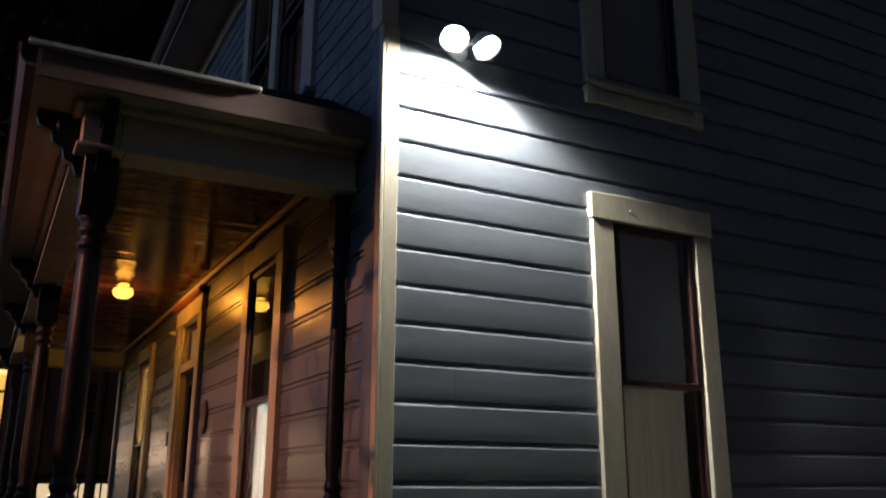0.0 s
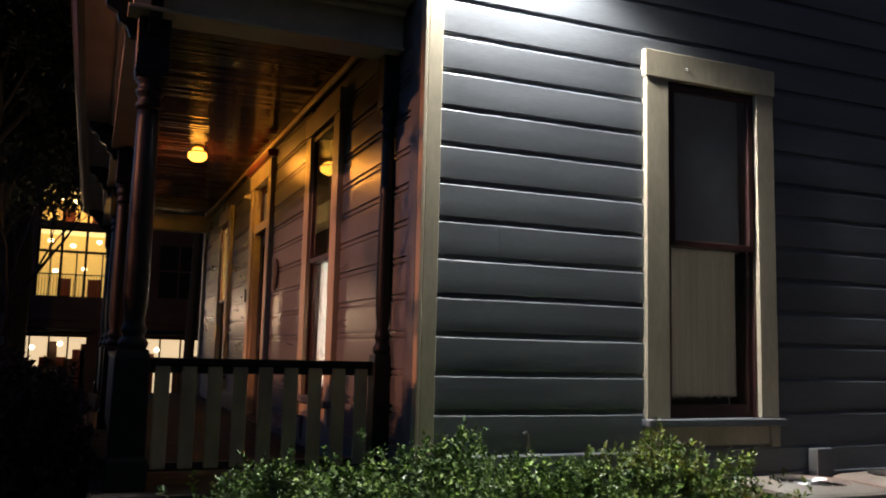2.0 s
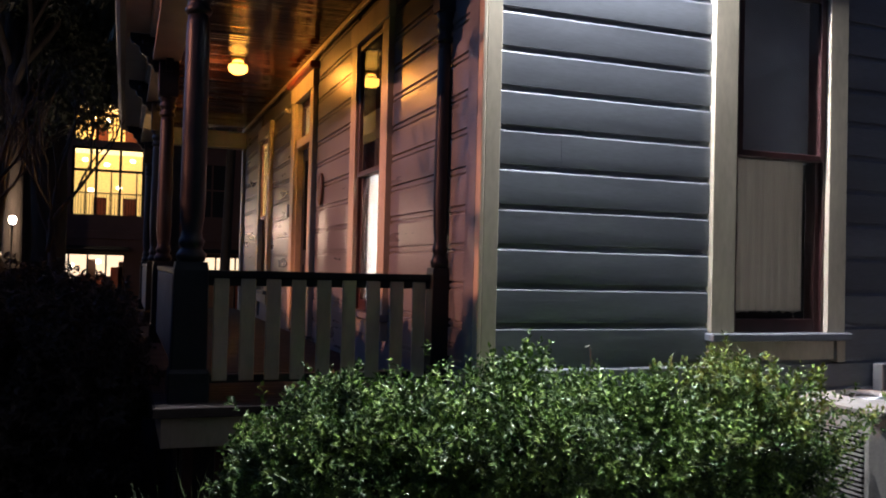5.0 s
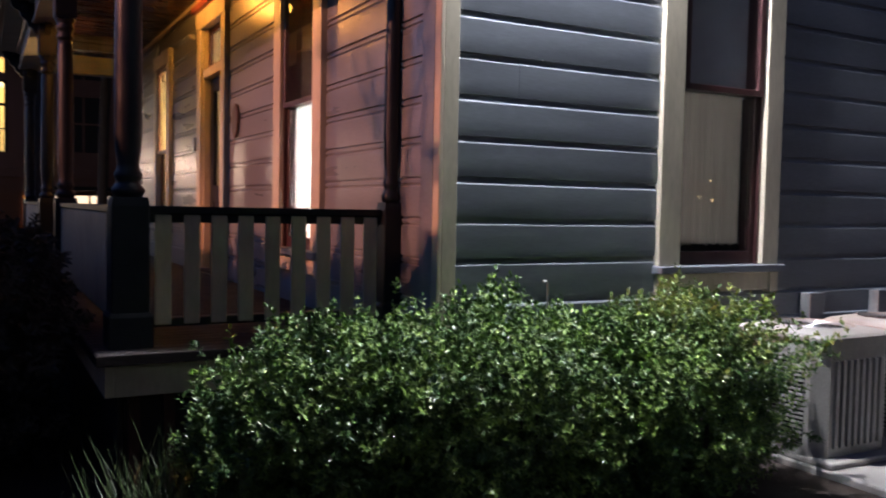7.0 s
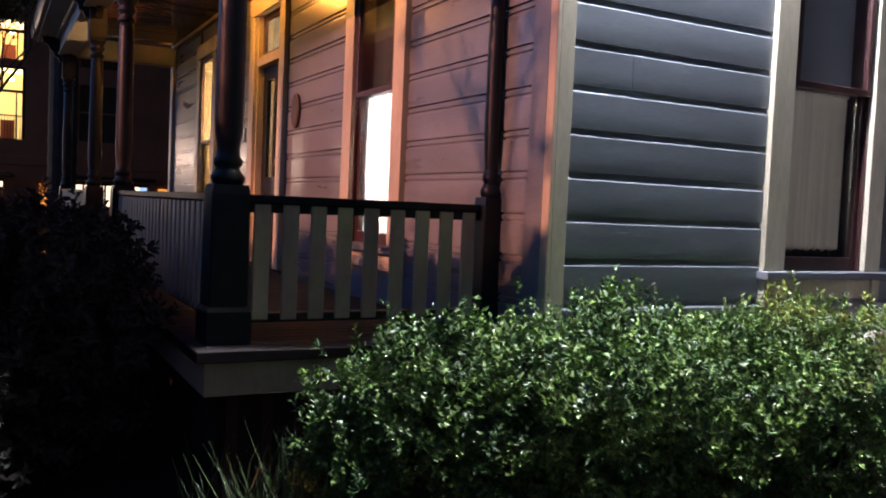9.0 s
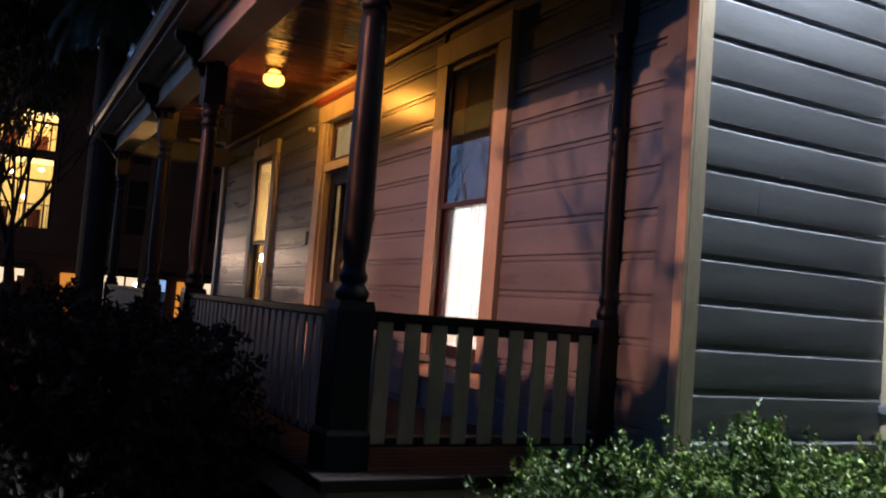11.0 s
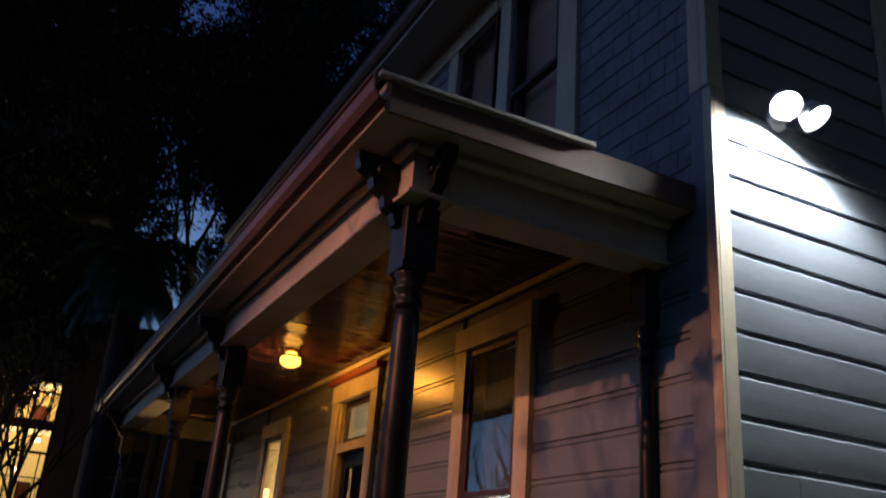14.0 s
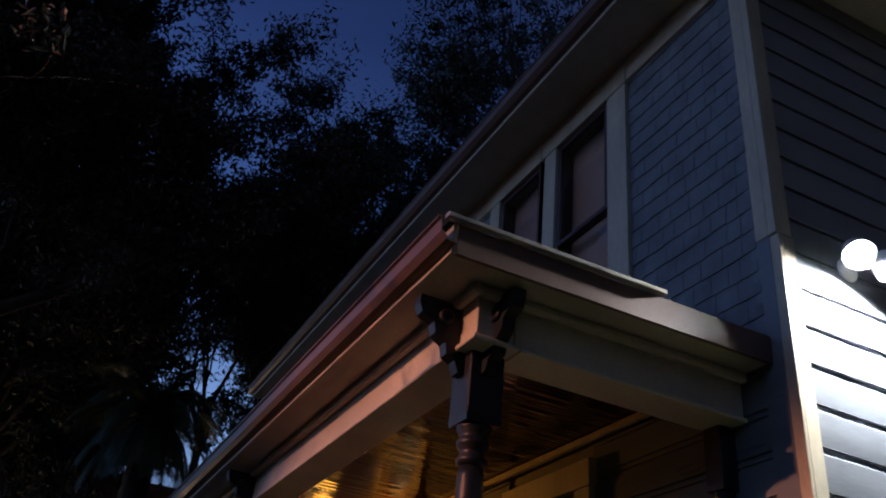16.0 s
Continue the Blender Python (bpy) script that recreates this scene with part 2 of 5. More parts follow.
M_FAR = mat("far_foliage", (0.020, 0.024, 0.018), 0.95, var=0.5, scale=0.8, fine=6, bump=0.5)
M_BRICKWALL = mat("red_brown_render", (0.16, 0.085, 0.065), 0.85, var=0.3, scale=0.6, fine=14, bump=0.3)
M_BLACKIRON = mat("black_iron", (0.012, 0.012, 0.013), 0.4, metal=0.5, var=0.2)
# room walls, ceilings, blind and piers glow themselves in place of lamplight
M_GLOWROOM = glow("warm_glow_room", (1.0, 0.62, 0.19), 0.6)
M_GLOWSTAIR = glow("amber_glow_blind", (1.0, 0.66, 0.22), 7.0)
M_GLOWCEIL = glow("warm_glow_ceiling", (1.0, 0.74, 0.34), 1.3)
M_PENDANT = glow("warm_pendant_lamp", (1.0, 0.82, 0.5), 9.0)
M_GLOWSHOP = glow("white_glow_shop", (1.0, 0.80, 0.52), 0.75)
M_GLOWORANGE = glow("orange_glow_pier", (1.0, 0.36, 0.05), 0.5)
M_STREETLAMP = glow("street_lamp_globe", (1.0, 0.88, 0.70), 22.0)
M_AMBER = glow("distant_amber_lamp", (1.0, 0.40, 0.10), 60.0)

# ---------------------------------------------------------------- building helpers


def bm_box(bm, lo, hi, bevel=0.0):
    lo, hi = Vector(lo), Vector(hi)
    g = bmesh.ops.create_cube(bm, size=1.0, matrix=Matrix.Translation((lo + hi) / 2) @ Matrix.Diagonal((*(hi - lo), 1)))
    if bevel:
        edges = {e for v in g["verts"] for e in v.link_edges}
        bmesh.ops.bevel(bm, geom=list(edges), offset=bevel, segments=1, affect="EDGES")


def bm_lathe(bm, profile, centre, steps=16, axis="z"):
    """A turned body from (radius, height) pairs."""
    rings = []
    for r, h in profile:
        ring = []
        for k in range(steps):
            a = 2 * math.pi * k / steps
            p = {"z": (r * math.cos(a), r * math.sin(a), h), "x": (h, r * math.cos(a), r * math.sin(a)), "y": (r * math.cos(a), h, r * math.sin(a))}[axis]
            ring.append(bm.verts.new(Vector(centre) + Vector(p)))
        rings.append(ring)
    for a, b in zip(rings, rings[1:]):
        for k in range(steps):
            bm.faces.new((a[k], a[(k + 1) % steps], b[(k + 1) % steps], b[k]))
    bm.faces.new(rings[0][::-1])
    bm.faces.new(rings[-1])


def bm_tube(bm, pts, radii, steps=8):
    rings = []
    for i, p in enumerate(pts):
        d = (pts[min(i + 1, len(pts) - 1)] - pts[max(i - 1, 0)]).normalized()
        u = d.cross(Vector((0.31, 0.95, 0.11))).normalized()
        w = d.cross(u)
        rings.append([bm.verts.new(p + (u * math.cos(2 * math.pi * k / steps) + w * math.sin(2 * math.pi * k / steps)) * radii[i]) for k in range(steps)])
    for a, b in zip(rings, rings[1:]):
        for k in range(steps):
            bm.faces.new((a[k], a[(k + 1) % steps], b[(k + 1) % steps], b[k]))
    bm.faces.new(rings[-1])


def bm_prism(bm, outline, axis, lo, hi):
    """A flat outline of (u, v) pairs pushed along an axis from lo to hi."""
    def at(u, v, s):
        return {"x": (s, u, v), "y": (u, s, v), "z": (u, v, s)}[axis]
    a = [bm.verts.new(at(u, v, lo)) for u, v in outline]
    b = [bm.verts.new(at(u, v, hi)) for u, v in outline]
    n = len(outline)
    for k in range(n):
        bm.faces.new((a[k], a[(k + 1) % n], b[(k + 1) % n], b[k]))
    bm.faces.new(a[::-1])
    bm.faces.new(b)


def mesh_of(name, bm, material, smooth=False):
    bmesh.ops.recalc_face_normals(bm, faces=bm.faces)
    me = bpy.data.meshes.new(name)
    bm.to_mesh(me)
    bm.free()
    me.materials.append(material)
    if smooth:
        me.polygons.foreach_set("use_smooth", [True] * len(me.polygons))
    return me


def part(name, bm, material, parent, label="", smooth=False):
    ob = new(name, mesh_of(name, bm, material, smooth))
    ob.parent = parent
    return tagged(ob, label)


def thing(name, label, category, group="", kind="", where=(0, 0, 0)):
    ob = new(name)
    ob.empty_display_size = 0.1
    ob.location = where
    return tagged(ob, label, category, group, kind)


def solid(name, bm, material, label, category, group="", kind="", smooth=False):
    return tagged(new(name, mesh_of(name, bm, material, smooth)), label, category, group, kind)


def boxpart(name, lo, hi, material, parent, bevel=0.0, label=""):
    bm = bmesh.new()
    bm_box(bm, lo, hi, bevel)
    return part(name, bm, material, parent, label)


def leaves(name, centres, normals, size, material, parent=None, spread=0.35, wide=0.5, seed=1, droop=0.0):
    """Many small folded leaves, each an island of two triangles, in one mesh."""
    rng = np.random.default_rng(seed)
    n = len(centres)
    s = size * rng.uniform(0.6, 1.3, (n, 1))
    nrm = normals + rng.normal(0, spread, (n, 3))
    nrm /= np.linalg.norm(nrm, axis=1, keepdims=True)
    d = rng.normal(0, 1, (n, 3))
    d[:, 2] -= droop
    d -= nrm * np.sum(d * nrm, axis=1, keepdims=True)
    d /= np.linalg.norm(d, axis=1, keepdims=True)
    w = np.cross(nrm, d)
    base, tip = centres - d * s * 0.5, centres + d * s * 0.5
    left = centres + w * s * wide * 0.5 + nrm * s * 0.12
    right = centres - w * s * wide * 0.5 + nrm * s * 0.12
    verts = np.stack([base, left, tip, right], 1).reshape(-1, 3)
    idx = np.arange(n) * 4
    faces = np.concatenate([np.stack([idx, idx + 1, idx + 2], 1), np.stack([idx, idx + 2, idx + 3], 1)], 0)
    me = bpy.data.meshes.new(name)
    me.from_pydata(verts.tolist(), [], faces.tolist())
    me.materials.append(material)
    ob = new(name, me)
    ob.parent = parent
    return ob


# ---------------------------------------------------------------- ground
bm = bmesh.new()
NX, NY = 40, 40
xs = [-400, -120, -60] + [-30 + 60 * k / NX for k in range(NX + 1)] + [60, 120, 400]
ys = [-400, -120, -60] + [-25 + 60 * k / NY for k in range(NY + 1)] + [60, 120, 400]


def ground_z(x, y):
    k = min(1, max(0, (y - 11) / 16))
    return -1.70 * k * k * (3 - 2 * k)


grid = [[bm.verts.new((x, y, ground_z(x, y) + (0.02 * noise.noise(Vector((x * 0.7, y * 0.7, 0))) if abs(x) < 20 and -20 < y < 9 else 0))) for x in xs] for y in ys]
for r0, r1 in zip(grid, grid[1:]):
    for k in range(len(xs) - 1):
        bm.faces.new((r0[k], r0[k + 1], r1[k + 1], r1[k]))
solid("ground", bm, M_SOIL, "dark bare soil with bark mulch around the house", "ground", kind="structure")
path_thing = thing("pavement", "pale worn concrete path beside the house wall", "path", kind="structure")
for k in range(7):
    boxpart("slab", (1.82 + 1.2 * k, -2.6, -0.06), (3.01 + 1.2 * k, -0.02, 0.035), M_CONC, path_thing, 0.008)

# dark tree belt round the garden, behind the camera and at the sides
bm = bmesh.new()
ring_ = []
for k in range(121):
    a = radians(104 + 304 * k / 120)
    r = 34 + 3 * noise.noise(Vector((k * 0.3, 1, 0)))
    x, y = r * math.cos(a), 5 + r * math.sin(a)
    h = 9.5 + 4 * noise.noise(Vector((k * 0.17, 0, 3))) + 1.6 * noise.noise(Vector((k * 0.9, 0, 7)))
    if k < 20:
        h = 4.2 + 1.5 * noise.noise(Vector((k * 0.5, 2, 3)))
    ring_.append([bm.verts.new((x * f, 5 + (y - 5) * f, z)) for f, z in ((1.0, -2.0), (0.97, h * 0.5), (1.0, h), (1.04, h * 0.9), (1.05, -2.0))])
for r0, r1 in zip(ring_, ring_[1:]):
    for k in range(4):
        bm.faces.new((r0[k], r0[k + 1], r1[k + 1], r1[k]))
solid("backdrop", bm, M_FAR, "dark belt of trees round the garden", "tree line", kind="structure")

# ---------------------------------------------------------------- house walls
PITCH, Z0 = 0.20, 0.073
TOP1, TOP2 = 3.90, 5.98
PROFILE = [(-0.0002, 0.000), (-0.0008, 0.015), (-0.0014, 0.032), (-0.0019, 0.050), (-0.0023, 0.070), (-0.0026, 0.090), (-0.0028, 0.112), (-0.0029, 0.135), (-0.0030, 0.160), (-0.0024, 0.1645), (-0.0008, 0.1670),
           (0.0020, 0.1690), (0.0090, 0.172), (0.0125, 0.180), (0.013, 0.200), (0.030, 0.200), (0.030, 0.0)]


CHANNEL = [(-0.0006, 0.000), (-0.0010, 0.020), (-0.0010, 0.138), (-0.0002, 0.150), (0.0125, 0.1545), (0.0125, 0.1640), (0.0015, 0.1675), (0.0015, 0.1845), (0.0135, 0.1880), (0.0140, 0.2000), (0.030, 0.200), (0.030, 0.0)]


def board(name, wall, level, a, b, parent, side, sunk=0.0):
    """One drop-siding board with a cove along its top. side: 'y' stands on the plane y = 0, 'x' on x = 0."""
    bm = bmesh.new()
    z = Z0 + level * PITCH
    jog = random.uniform(-0.0004, 0.0004) + (sunk if side == "y" else 0.009)
    outline = PROFILE if side == "y" else CHANNEL
    lo = [bm.verts.new((a, o + jog, z + h) if side == "y" else (o + jog, a, z + h)) for o, h in outline]
    mid_ = (a + b) / 2
    wob = random.uniform(-0.0015, 0.0015)
    md = [bm.verts.new((mid_, o + jog, z + h + wob) if side == "y" else (o + jog, mid_, z + h + wob)) for o, h in outline]
    hi = [bm.verts.new((b, o + jog, z + h) if side == "y" else (o + jog, b, z + h)) for o, h in outline]
    n = len(outline)
    for r0, r1 in ((lo, md), (md, hi)):
        for k in range(n):
            bm.faces.new((r0[k], r0[(k + 1) % n], r1[(k + 1) % n], r1[k]))
    bm.faces.new(lo[::-1])
    bm.faces.new(hi)
    return part(name, bm, M_SIDING if side == "y" else M_SHELTERED, parent)


def wall_with_holes(name, side, a0, a1, z0, z1, holes, label):
    """A thick wall behind the boards, with its openings cut right through."""
    cuts_a = sorted({a0, a1, *[h[0] for h in holes], *[h[1] for h in holes]})
    cuts_z = sorted({z0, z1, *[h[2] for h in holes], *[h[3] for h in holes]})
    bm = bmesh.new()
    for u0, u1 in zip(cuts_a, cuts_a[1:]):
        for v0, v1 in zip(cuts_z, cuts_z[1:]):
            mu, mv = (u0 + u1) / 2, (v0 + v1) / 2
            if any(h[0] < mu < h[1] and h[2] < mv < h[3] for h in holes):
                continue
            if side == "y":
                bm_box(bm, (u0, 0.030, v0), (u1, 0.16, v1))
            else:
                bm_box(bm, (0.030, u0, v0), (0.16, u1, v1))
    bmesh.ops.remove_doubles(bm, verts=bm.verts, dist=1e-5)
    return solid(name, bm, M_SIDING, label, "wall", kind="structure")


W1 = (1.545, 2.205, 1.02, 3.00)   # side window
W2 = (1.545, 2.205, 3.93, 5.70)   # upper side window
PW = (1.665, 2.34, 1.02, 3.00)     # parlour window on the porch
DR = (4.06, 4.84, 0.66, 2.99)     # door with transom
FW = (6.57, 7.22, 1.02, 2.90)     # far porch window
U1 = (1.32, 1.985, 4.02, 5.78)    # upper front windows
U2 = (2.20, 2.865, 4.02, 5.78)
U3 = (6.40, 7.06, 4.02, 5.78)
END = 9.05
wall_side = wall_with_holes("wall_side", "y", 0.0, 11.0, 0.0, 6.1, [W1, W2], "grey-blue painted drop siding, side wall of the house")
wall_front = wall_with_holes("wall_front", "x", 0.16, END, 0.0, 6.1, [PW, DR, FW, U1, U2, U3], "grey-blue painted drop siding behind the porch")
bm = bmesh.new()
bm_box(bm, (0.03, END - 0.13, 0), (11, END, 6.1))
solid("wall_back", bm, M_SIDING, "grey-blue far end wall of the house", "wall", kind="structure")
bm = bmesh.new()
bm_box(bm, (11.0, 0.03, 0), (11.13, END, 6.1))
solid("wall_rear", bm, M_SIDING, "grey-blue rear wall of the house", "wall", kind="structure")

# ---------------------------------------------------------------- windows and doors


def oriented(side, a0, a1, d0, d1, z0, z1):
    """Box corners from a run along the wall, a depth (outwards negative) and a height."""
    return ((a0, d0, z0), (a1, d1, z1)) if side == "y" else ((d0, a0, z0), (d1, a1, z1))


def window(name, side, hole, label, casing=0.155, head=0.165, apron=True, curtain=None, blind=None, meet=None, cap=0.012, wide=None, jamb=None):
    a0, a1, z0, z1 = hole
    w = thing(name, label, "window", kind="structure")
    f = wide or (casing, casing)

    def b(nm, u0, u1, d0, d1, v0, v1, m, bev=0.003, par=None, lab=""):
        return boxpart(nm, *oriented(side, u0, u1, d0, d1, v0, v1), m, par or w, bev, lab)
    b("casing", a0 - f[0], a0, -0.032, 0.03, z0, z1, M_TRIM)
    b("casing", a1, a1 + f[1], -0.032, 0.03, z0, z1, M_TRIM)
    b("head_casing", a0 - f[0] - cap, a1 + f[1] + cap, -0.040, 0.03, z1, z1 + head, M_TRIM, 0.005)
    b("window_sill", a0 - f[0] - 0.02, a1 + f[1] + 0.02, -0.075, 0.10, z0 - 0.045, z0 - 0.001, M_SIDING, 0.006)
    if apron:
        b("apron", a0 - f[0] + 0.01, a1 + f[1] - 0.01, -0.022, 0.03, z0 - 0.155, z0 - 0.046, M_TRIM)
        b("bracket", a0 - f[0] + 0.0, a0 - f[0] + 0.07, -0.04, 0.03, z0 - 0.17, z0 - 0.046, M_TRIM)
        b("bracket", a1 + f[1] - 0.07, a1 + f[1], -0.04, 0.03, z0 - 0.17, z0 - 0.046, M_TRIM)
    for u0, u1 in ((a0, a0 + 0.018), (a1 - 0.018, a1)):
        b("jamb", u0, u1, 0.0, 0.16, z0, z1, jamb or M_MAROON, 0)
    b("jamb", a0 + 0.018, a1 - 0.018, 0.0, 0.16, z1 - 0.018, z1, M_MAROON, 0)
    zm = meet or (z0 + z1) / 2

    def sash(v0, v1, d, low):
        s = 0.036
        fr = b("sash", a0 + 0.019, a0 + 0.019 + s, d, d + 0.034, v0, v1, M_MAROON)
        b("stile", a1 - 0.019 - s, a1 - 0.019, d, d + 0.034, v0, v1, M_MAROON, par=fr)
        b("rail", a0 + 0.019 + s, a1 - 0.019 - s, d, d + 0.034, v0, v0 + (0.075 if low else 0.036), M_MAROON, par=fr)
        b("rail", a0 + 0.019 + s, a1 - 0.019 - s, d, d + 0.034, v1 - 0.036, v1, M_MAROON, par=fr)
        p = b("pane", a0 + 0.019 + s, a1 - 0.019 - s, d + 0.015, d + 0.018, v0 + (0.075 if low else 0.036), v1 - 0.036, M_GLASS, 0, par=fr)
        p.visible_shadow = False
    sash(zm - 0.018, z1 - 0.019, -0.014, False)
    sash(z0, zm + 0.018, 0.022, True)
    if blind:
        b("roller_blind", a0 + 0.02, a1 - 0.02, 0.122, 0.125, zm - 0.02 if curtain else z0 + 0.02, z1 - 0.02, blind, 0)
    if curtain:
        lace = curtain is M_SHEER
        # added black strips hide the room's light below and right of the curtain
        if lace:
            b("light_block_strip", a0 + 0.02, a1 - 0.10, 0.136, 0.140, z0 + 0.01, z0 + 0.13, M_DARK, 0)
            b("light_block_strip", a1 - 0.095, a1 - 0.02, 0.136, 0.140, z0 + 0.01, zm + 0.02, M_DARK, 0)
        hang(w, side, a0 + 0.015, a1 - (0.075 if lace else 0.015), 0.100, z0 + (0.10 if lace else 0.03), zm + 0.02, curtain, depth=0.10 if lace else 1.8, hem=0.018 if lace else 0.0)
    return w


def hang(parent, side, a0, a1, d, z0, z1, material, name="curtain", depth=1.0, hem=0.0):
    """A gathered curtain: its folds run down from the rod."""
    bm = bmesh.new()
    n, rows = 90, 8
    grid_ = []
    for r in range(rows + 1):
        z = z0 + (z1 - z0) * r / rows
        row = []
        for k in range(n + 1):
            u = a0 + (a1 - a0) * k / n
            fold = 0.012 * depth * math.sin(u * 95 + 1.3 * math.sin(u * 23)) * (1 - 0.4 * r / rows) + 0.004 * depth * math.sin(u * 210 + r * 0.3)
            zz = z + (hem * abs(noise.noise(Vector((u * 31, 0.4, 0)))) + hem * 0.6 * abs(math.sin(u * 47))) * (1 - r / rows) ** 6
            row.append(bm.verts.new((u, d + fold, zz) if side == "y" else (d + fold, u, zz)))
        grid_.append(row)
    for r0, r1 in zip(grid_, grid_[1:]):
        for k in range(n):
            bm.faces.new((r0[k], r0[k + 1], r1[k + 1], r1[k]))
    return part(name, bm, material, parent, "", True)


window("window_1", "y", W1, "tall sash window with cream casing, blind above and beige curtain below", curtain=M_SHEER, blind=M_BLIND, meet=2.03, wide=(0.155, 0.133))
window("window_2", "y", W2, "upper sash window with cream casing and dark blind", curtain=None, blind=M_PINKBLIND)
window("window_3", "x", PW, "porch sash window with brightly lit white curtain below", curtain=M_CURTAIN, blind=M_DARKBLIND, meet=2.02)
window("window_4", "x", FW, "narrow porch sash window with golden lamplight behind", meet=1.92, jamb=M_TRIM, curtain=M_CREAMCURTAIN)
window("window_5", "x", U1, "upper front sash window with pale blind", wide=(0.215, 0.16), head=0.15, blind=M_PINKBLIND, meet=4.87, apron=False).location = (0, 0, 0)
window("window_6", "x", U2, "upper front sash window paired with its neighbour", wide=(0.0, 0.16), head=0.15, blind=M_PINKBLIND, meet=4.87, apron=False, cap=0.0)
window("window_7", "x", U3, "upper front sash window towards the far end", head=0.15, blind=M_PINKBLIND, meet=4.87, apron=False)

# front door with its transom
door = thing("door_1", "dark front door with tall glass, cream casing and transom", "door", kind="structure")
y0, y1, z0, z1 = DR
for u0, u1 in ((y0 - 0.15, y0), (y1, y1 + 0.16)):
    boxpart("casing", (-0.034, u0, 0.68), (0.03, u1, z1), M_TRIM, door, 0.004)
boxpart("head_casing", (-0.042, y0 - 0.16, z1), (0.03, y1 + 0.17, z1 + 0.17), M_TRIM, door, 0.004)
boxpart("head_cap", (-0.085, y0 - 0.20, z1 + 0.17), (0.03, y1 + 0.21, z1 + 0.235), M_REDCAP, door, 0.012, "brick-red moulded cap")
for u0, u1 in ((y0, y0 + 0.03), (y1 - 0.03, y1)):
    boxpart("jamb", (0.0, u0, 0.68), (0.16, u1, z1), M_TRIM, door)
boxpart("transom_bar", (-0.015, y0 + 0.03, 2.515), (0.12, y1 - 0.03, 2.60), M_TRIM, door, 0.004)
transom = boxpart("transom_sash", (0.04, y0 + 0.03, 2.60), (0.075, y0 + 0.085, z1), M_MAROON, door, 0.003)
boxpart("stile", (0.04, y1 - 0.085, 2.60), (0.075, y1 - 0.03, z1), M_MAROON, transom, 0.003)
boxpart("rail", (0.04, y0 + 0.085, 2.60), (0.075, y1 - 0.085, 2.645), M_MAROON, transom, 0.003)
boxpart("rail", (0.04, y0 + 0.085, z1 - 0.05), (0.075, y1 - 0.085, z1), M_MAROON, transom, 0.003)
boxpart("pane", (0.055, y0 + 0.085, 2.645), (0.058, y1 - 0.085, z1 - 0.05), M_GLASS, transom).visible_shadow = False
leaf = boxpart("door_leaf", (0.06, y0 + 0.032, 0.69), (0.10, y0 + 0.15, 2.513), M_POST, door, 0.003)
boxpart("stile", (0.06, y1 - 0.15, 0.69), (0.10, y1 - 0.032, 2.513), M_POST, leaf, 0.003)
boxpart("rail", (0.06, y0 + 0.15, 2.39), (0.10, y1 - 0.15, 2.513), M_POST, leaf, 0.003)
boxpart("rail", (0.06, y0 + 0.15, 1.34), (0.10, y1 - 0.15, 1.49), M_POST, leaf, 0.003)
boxpart("rail", (0.06, y0 + 0.15, 0.69), (0.10, y1 - 0.15, 0.92), M_POST, leaf, 0.003)
boxpart("panel", (0.072, y0 + 0.15, 0.92), (0.09, y1 - 0.15, 1.34), M_POST, leaf)
boxpart("pane", (0.078, y0 + 0.15, 1.49), (0.081, y1 - 0.15, 2.39), M_GLASS, leaf).visible_shadow = False
bm = bmesh.new()
bm_lathe(bm, [(0.008, 0.0), (0.008, -0.035), (0.024, -0.04), (0.028, -0.055), (0.020, -0.07)], (0.06, y0 + 0.09, 1.62), 14, "x")
part("handle", bm, M_BRASS, leaf, "aged brass knob", True)
hang(leaf, "x", y0 + 0.15, y0 + 0.33, 0.122, 1.45, 2.42, M_SHEER, "lace_curtain")
boxpart("dark_blind", (0.142, y0 + 0.10, 1.42), (0.145, y1 - 0.10, 2.44), M_DARKBLIND, leaf)
boxpart("threshold", (-0.03, y0, 0.662), (0.16, y1, 0.69), M_DECK, door, 0.004)

# rooms behind the glass
bm = bmesh.new()
for lo, hi in (((0.17, 0.17, 0.55), (2.7, 3.35, 0.60)), ((0.17, 0.17, 3.35), (2.7, 3.35, 3.40)), ((2.7, 0.17, 0.55), (2.75, 3.40, 3.4)), ((0.17, 3.35, 0.55), (2.7, 3.40, 3.4))):
    bm_box(bm, lo, hi)
solid("wall_parlour", bm, M_ROOM, "plain plastered room behind the parlour window", "wall", kind="structure")
bm = bmesh.new()
for lo, hi in (((0.17, 3.6, 0.55), (3.0, 5.4, 0.60)), ((0.17, 3.6, 3.35), (3.0, 5.4, 3.40)), ((3.0, 3.6, 0.55), (3.05, 5.4, 3.4)), ((0.17, 3.55, 0.55), (3.05, 3.6, 3.4)), ((0.17, 5.4, 0.55), (3.05, 5.45, 3.4))):
    bm_box(bm, lo, hi)
for lo, hi in (((0.17, 5.6, 0.55), (3.0, 8.8, 0.60)), ((0.17, 5.6, 3.35), (3.0, 8.8, 3.40)), ((3.0, 5.6, 0.55), (3.05, 8.8, 3.4)), ((0.17, 5.55, 0.55), (3.05, 5.6, 3.4)), ((0.17, 8.8, 0.55), (3.05, 8.85, 3.4))):
    bm_box(bm, lo, hi)
solid("wall_hall", bm, M_ROOM, "plain plastered hall behind the front door", "wall", kind="structure")
bm = bmesh.new()
for lo, hi in (((0.17, 0.17, 3.42), (10.9, 8.9, 3.46)), ((0.2, 0.9, 6.02), (10.9, 8.9, 6.06))):
    bm_box(bm, lo, hi)
solid("ceiling", bm, M_ROOM, "plain inner floors of the house", "ceiling", kind="structure")

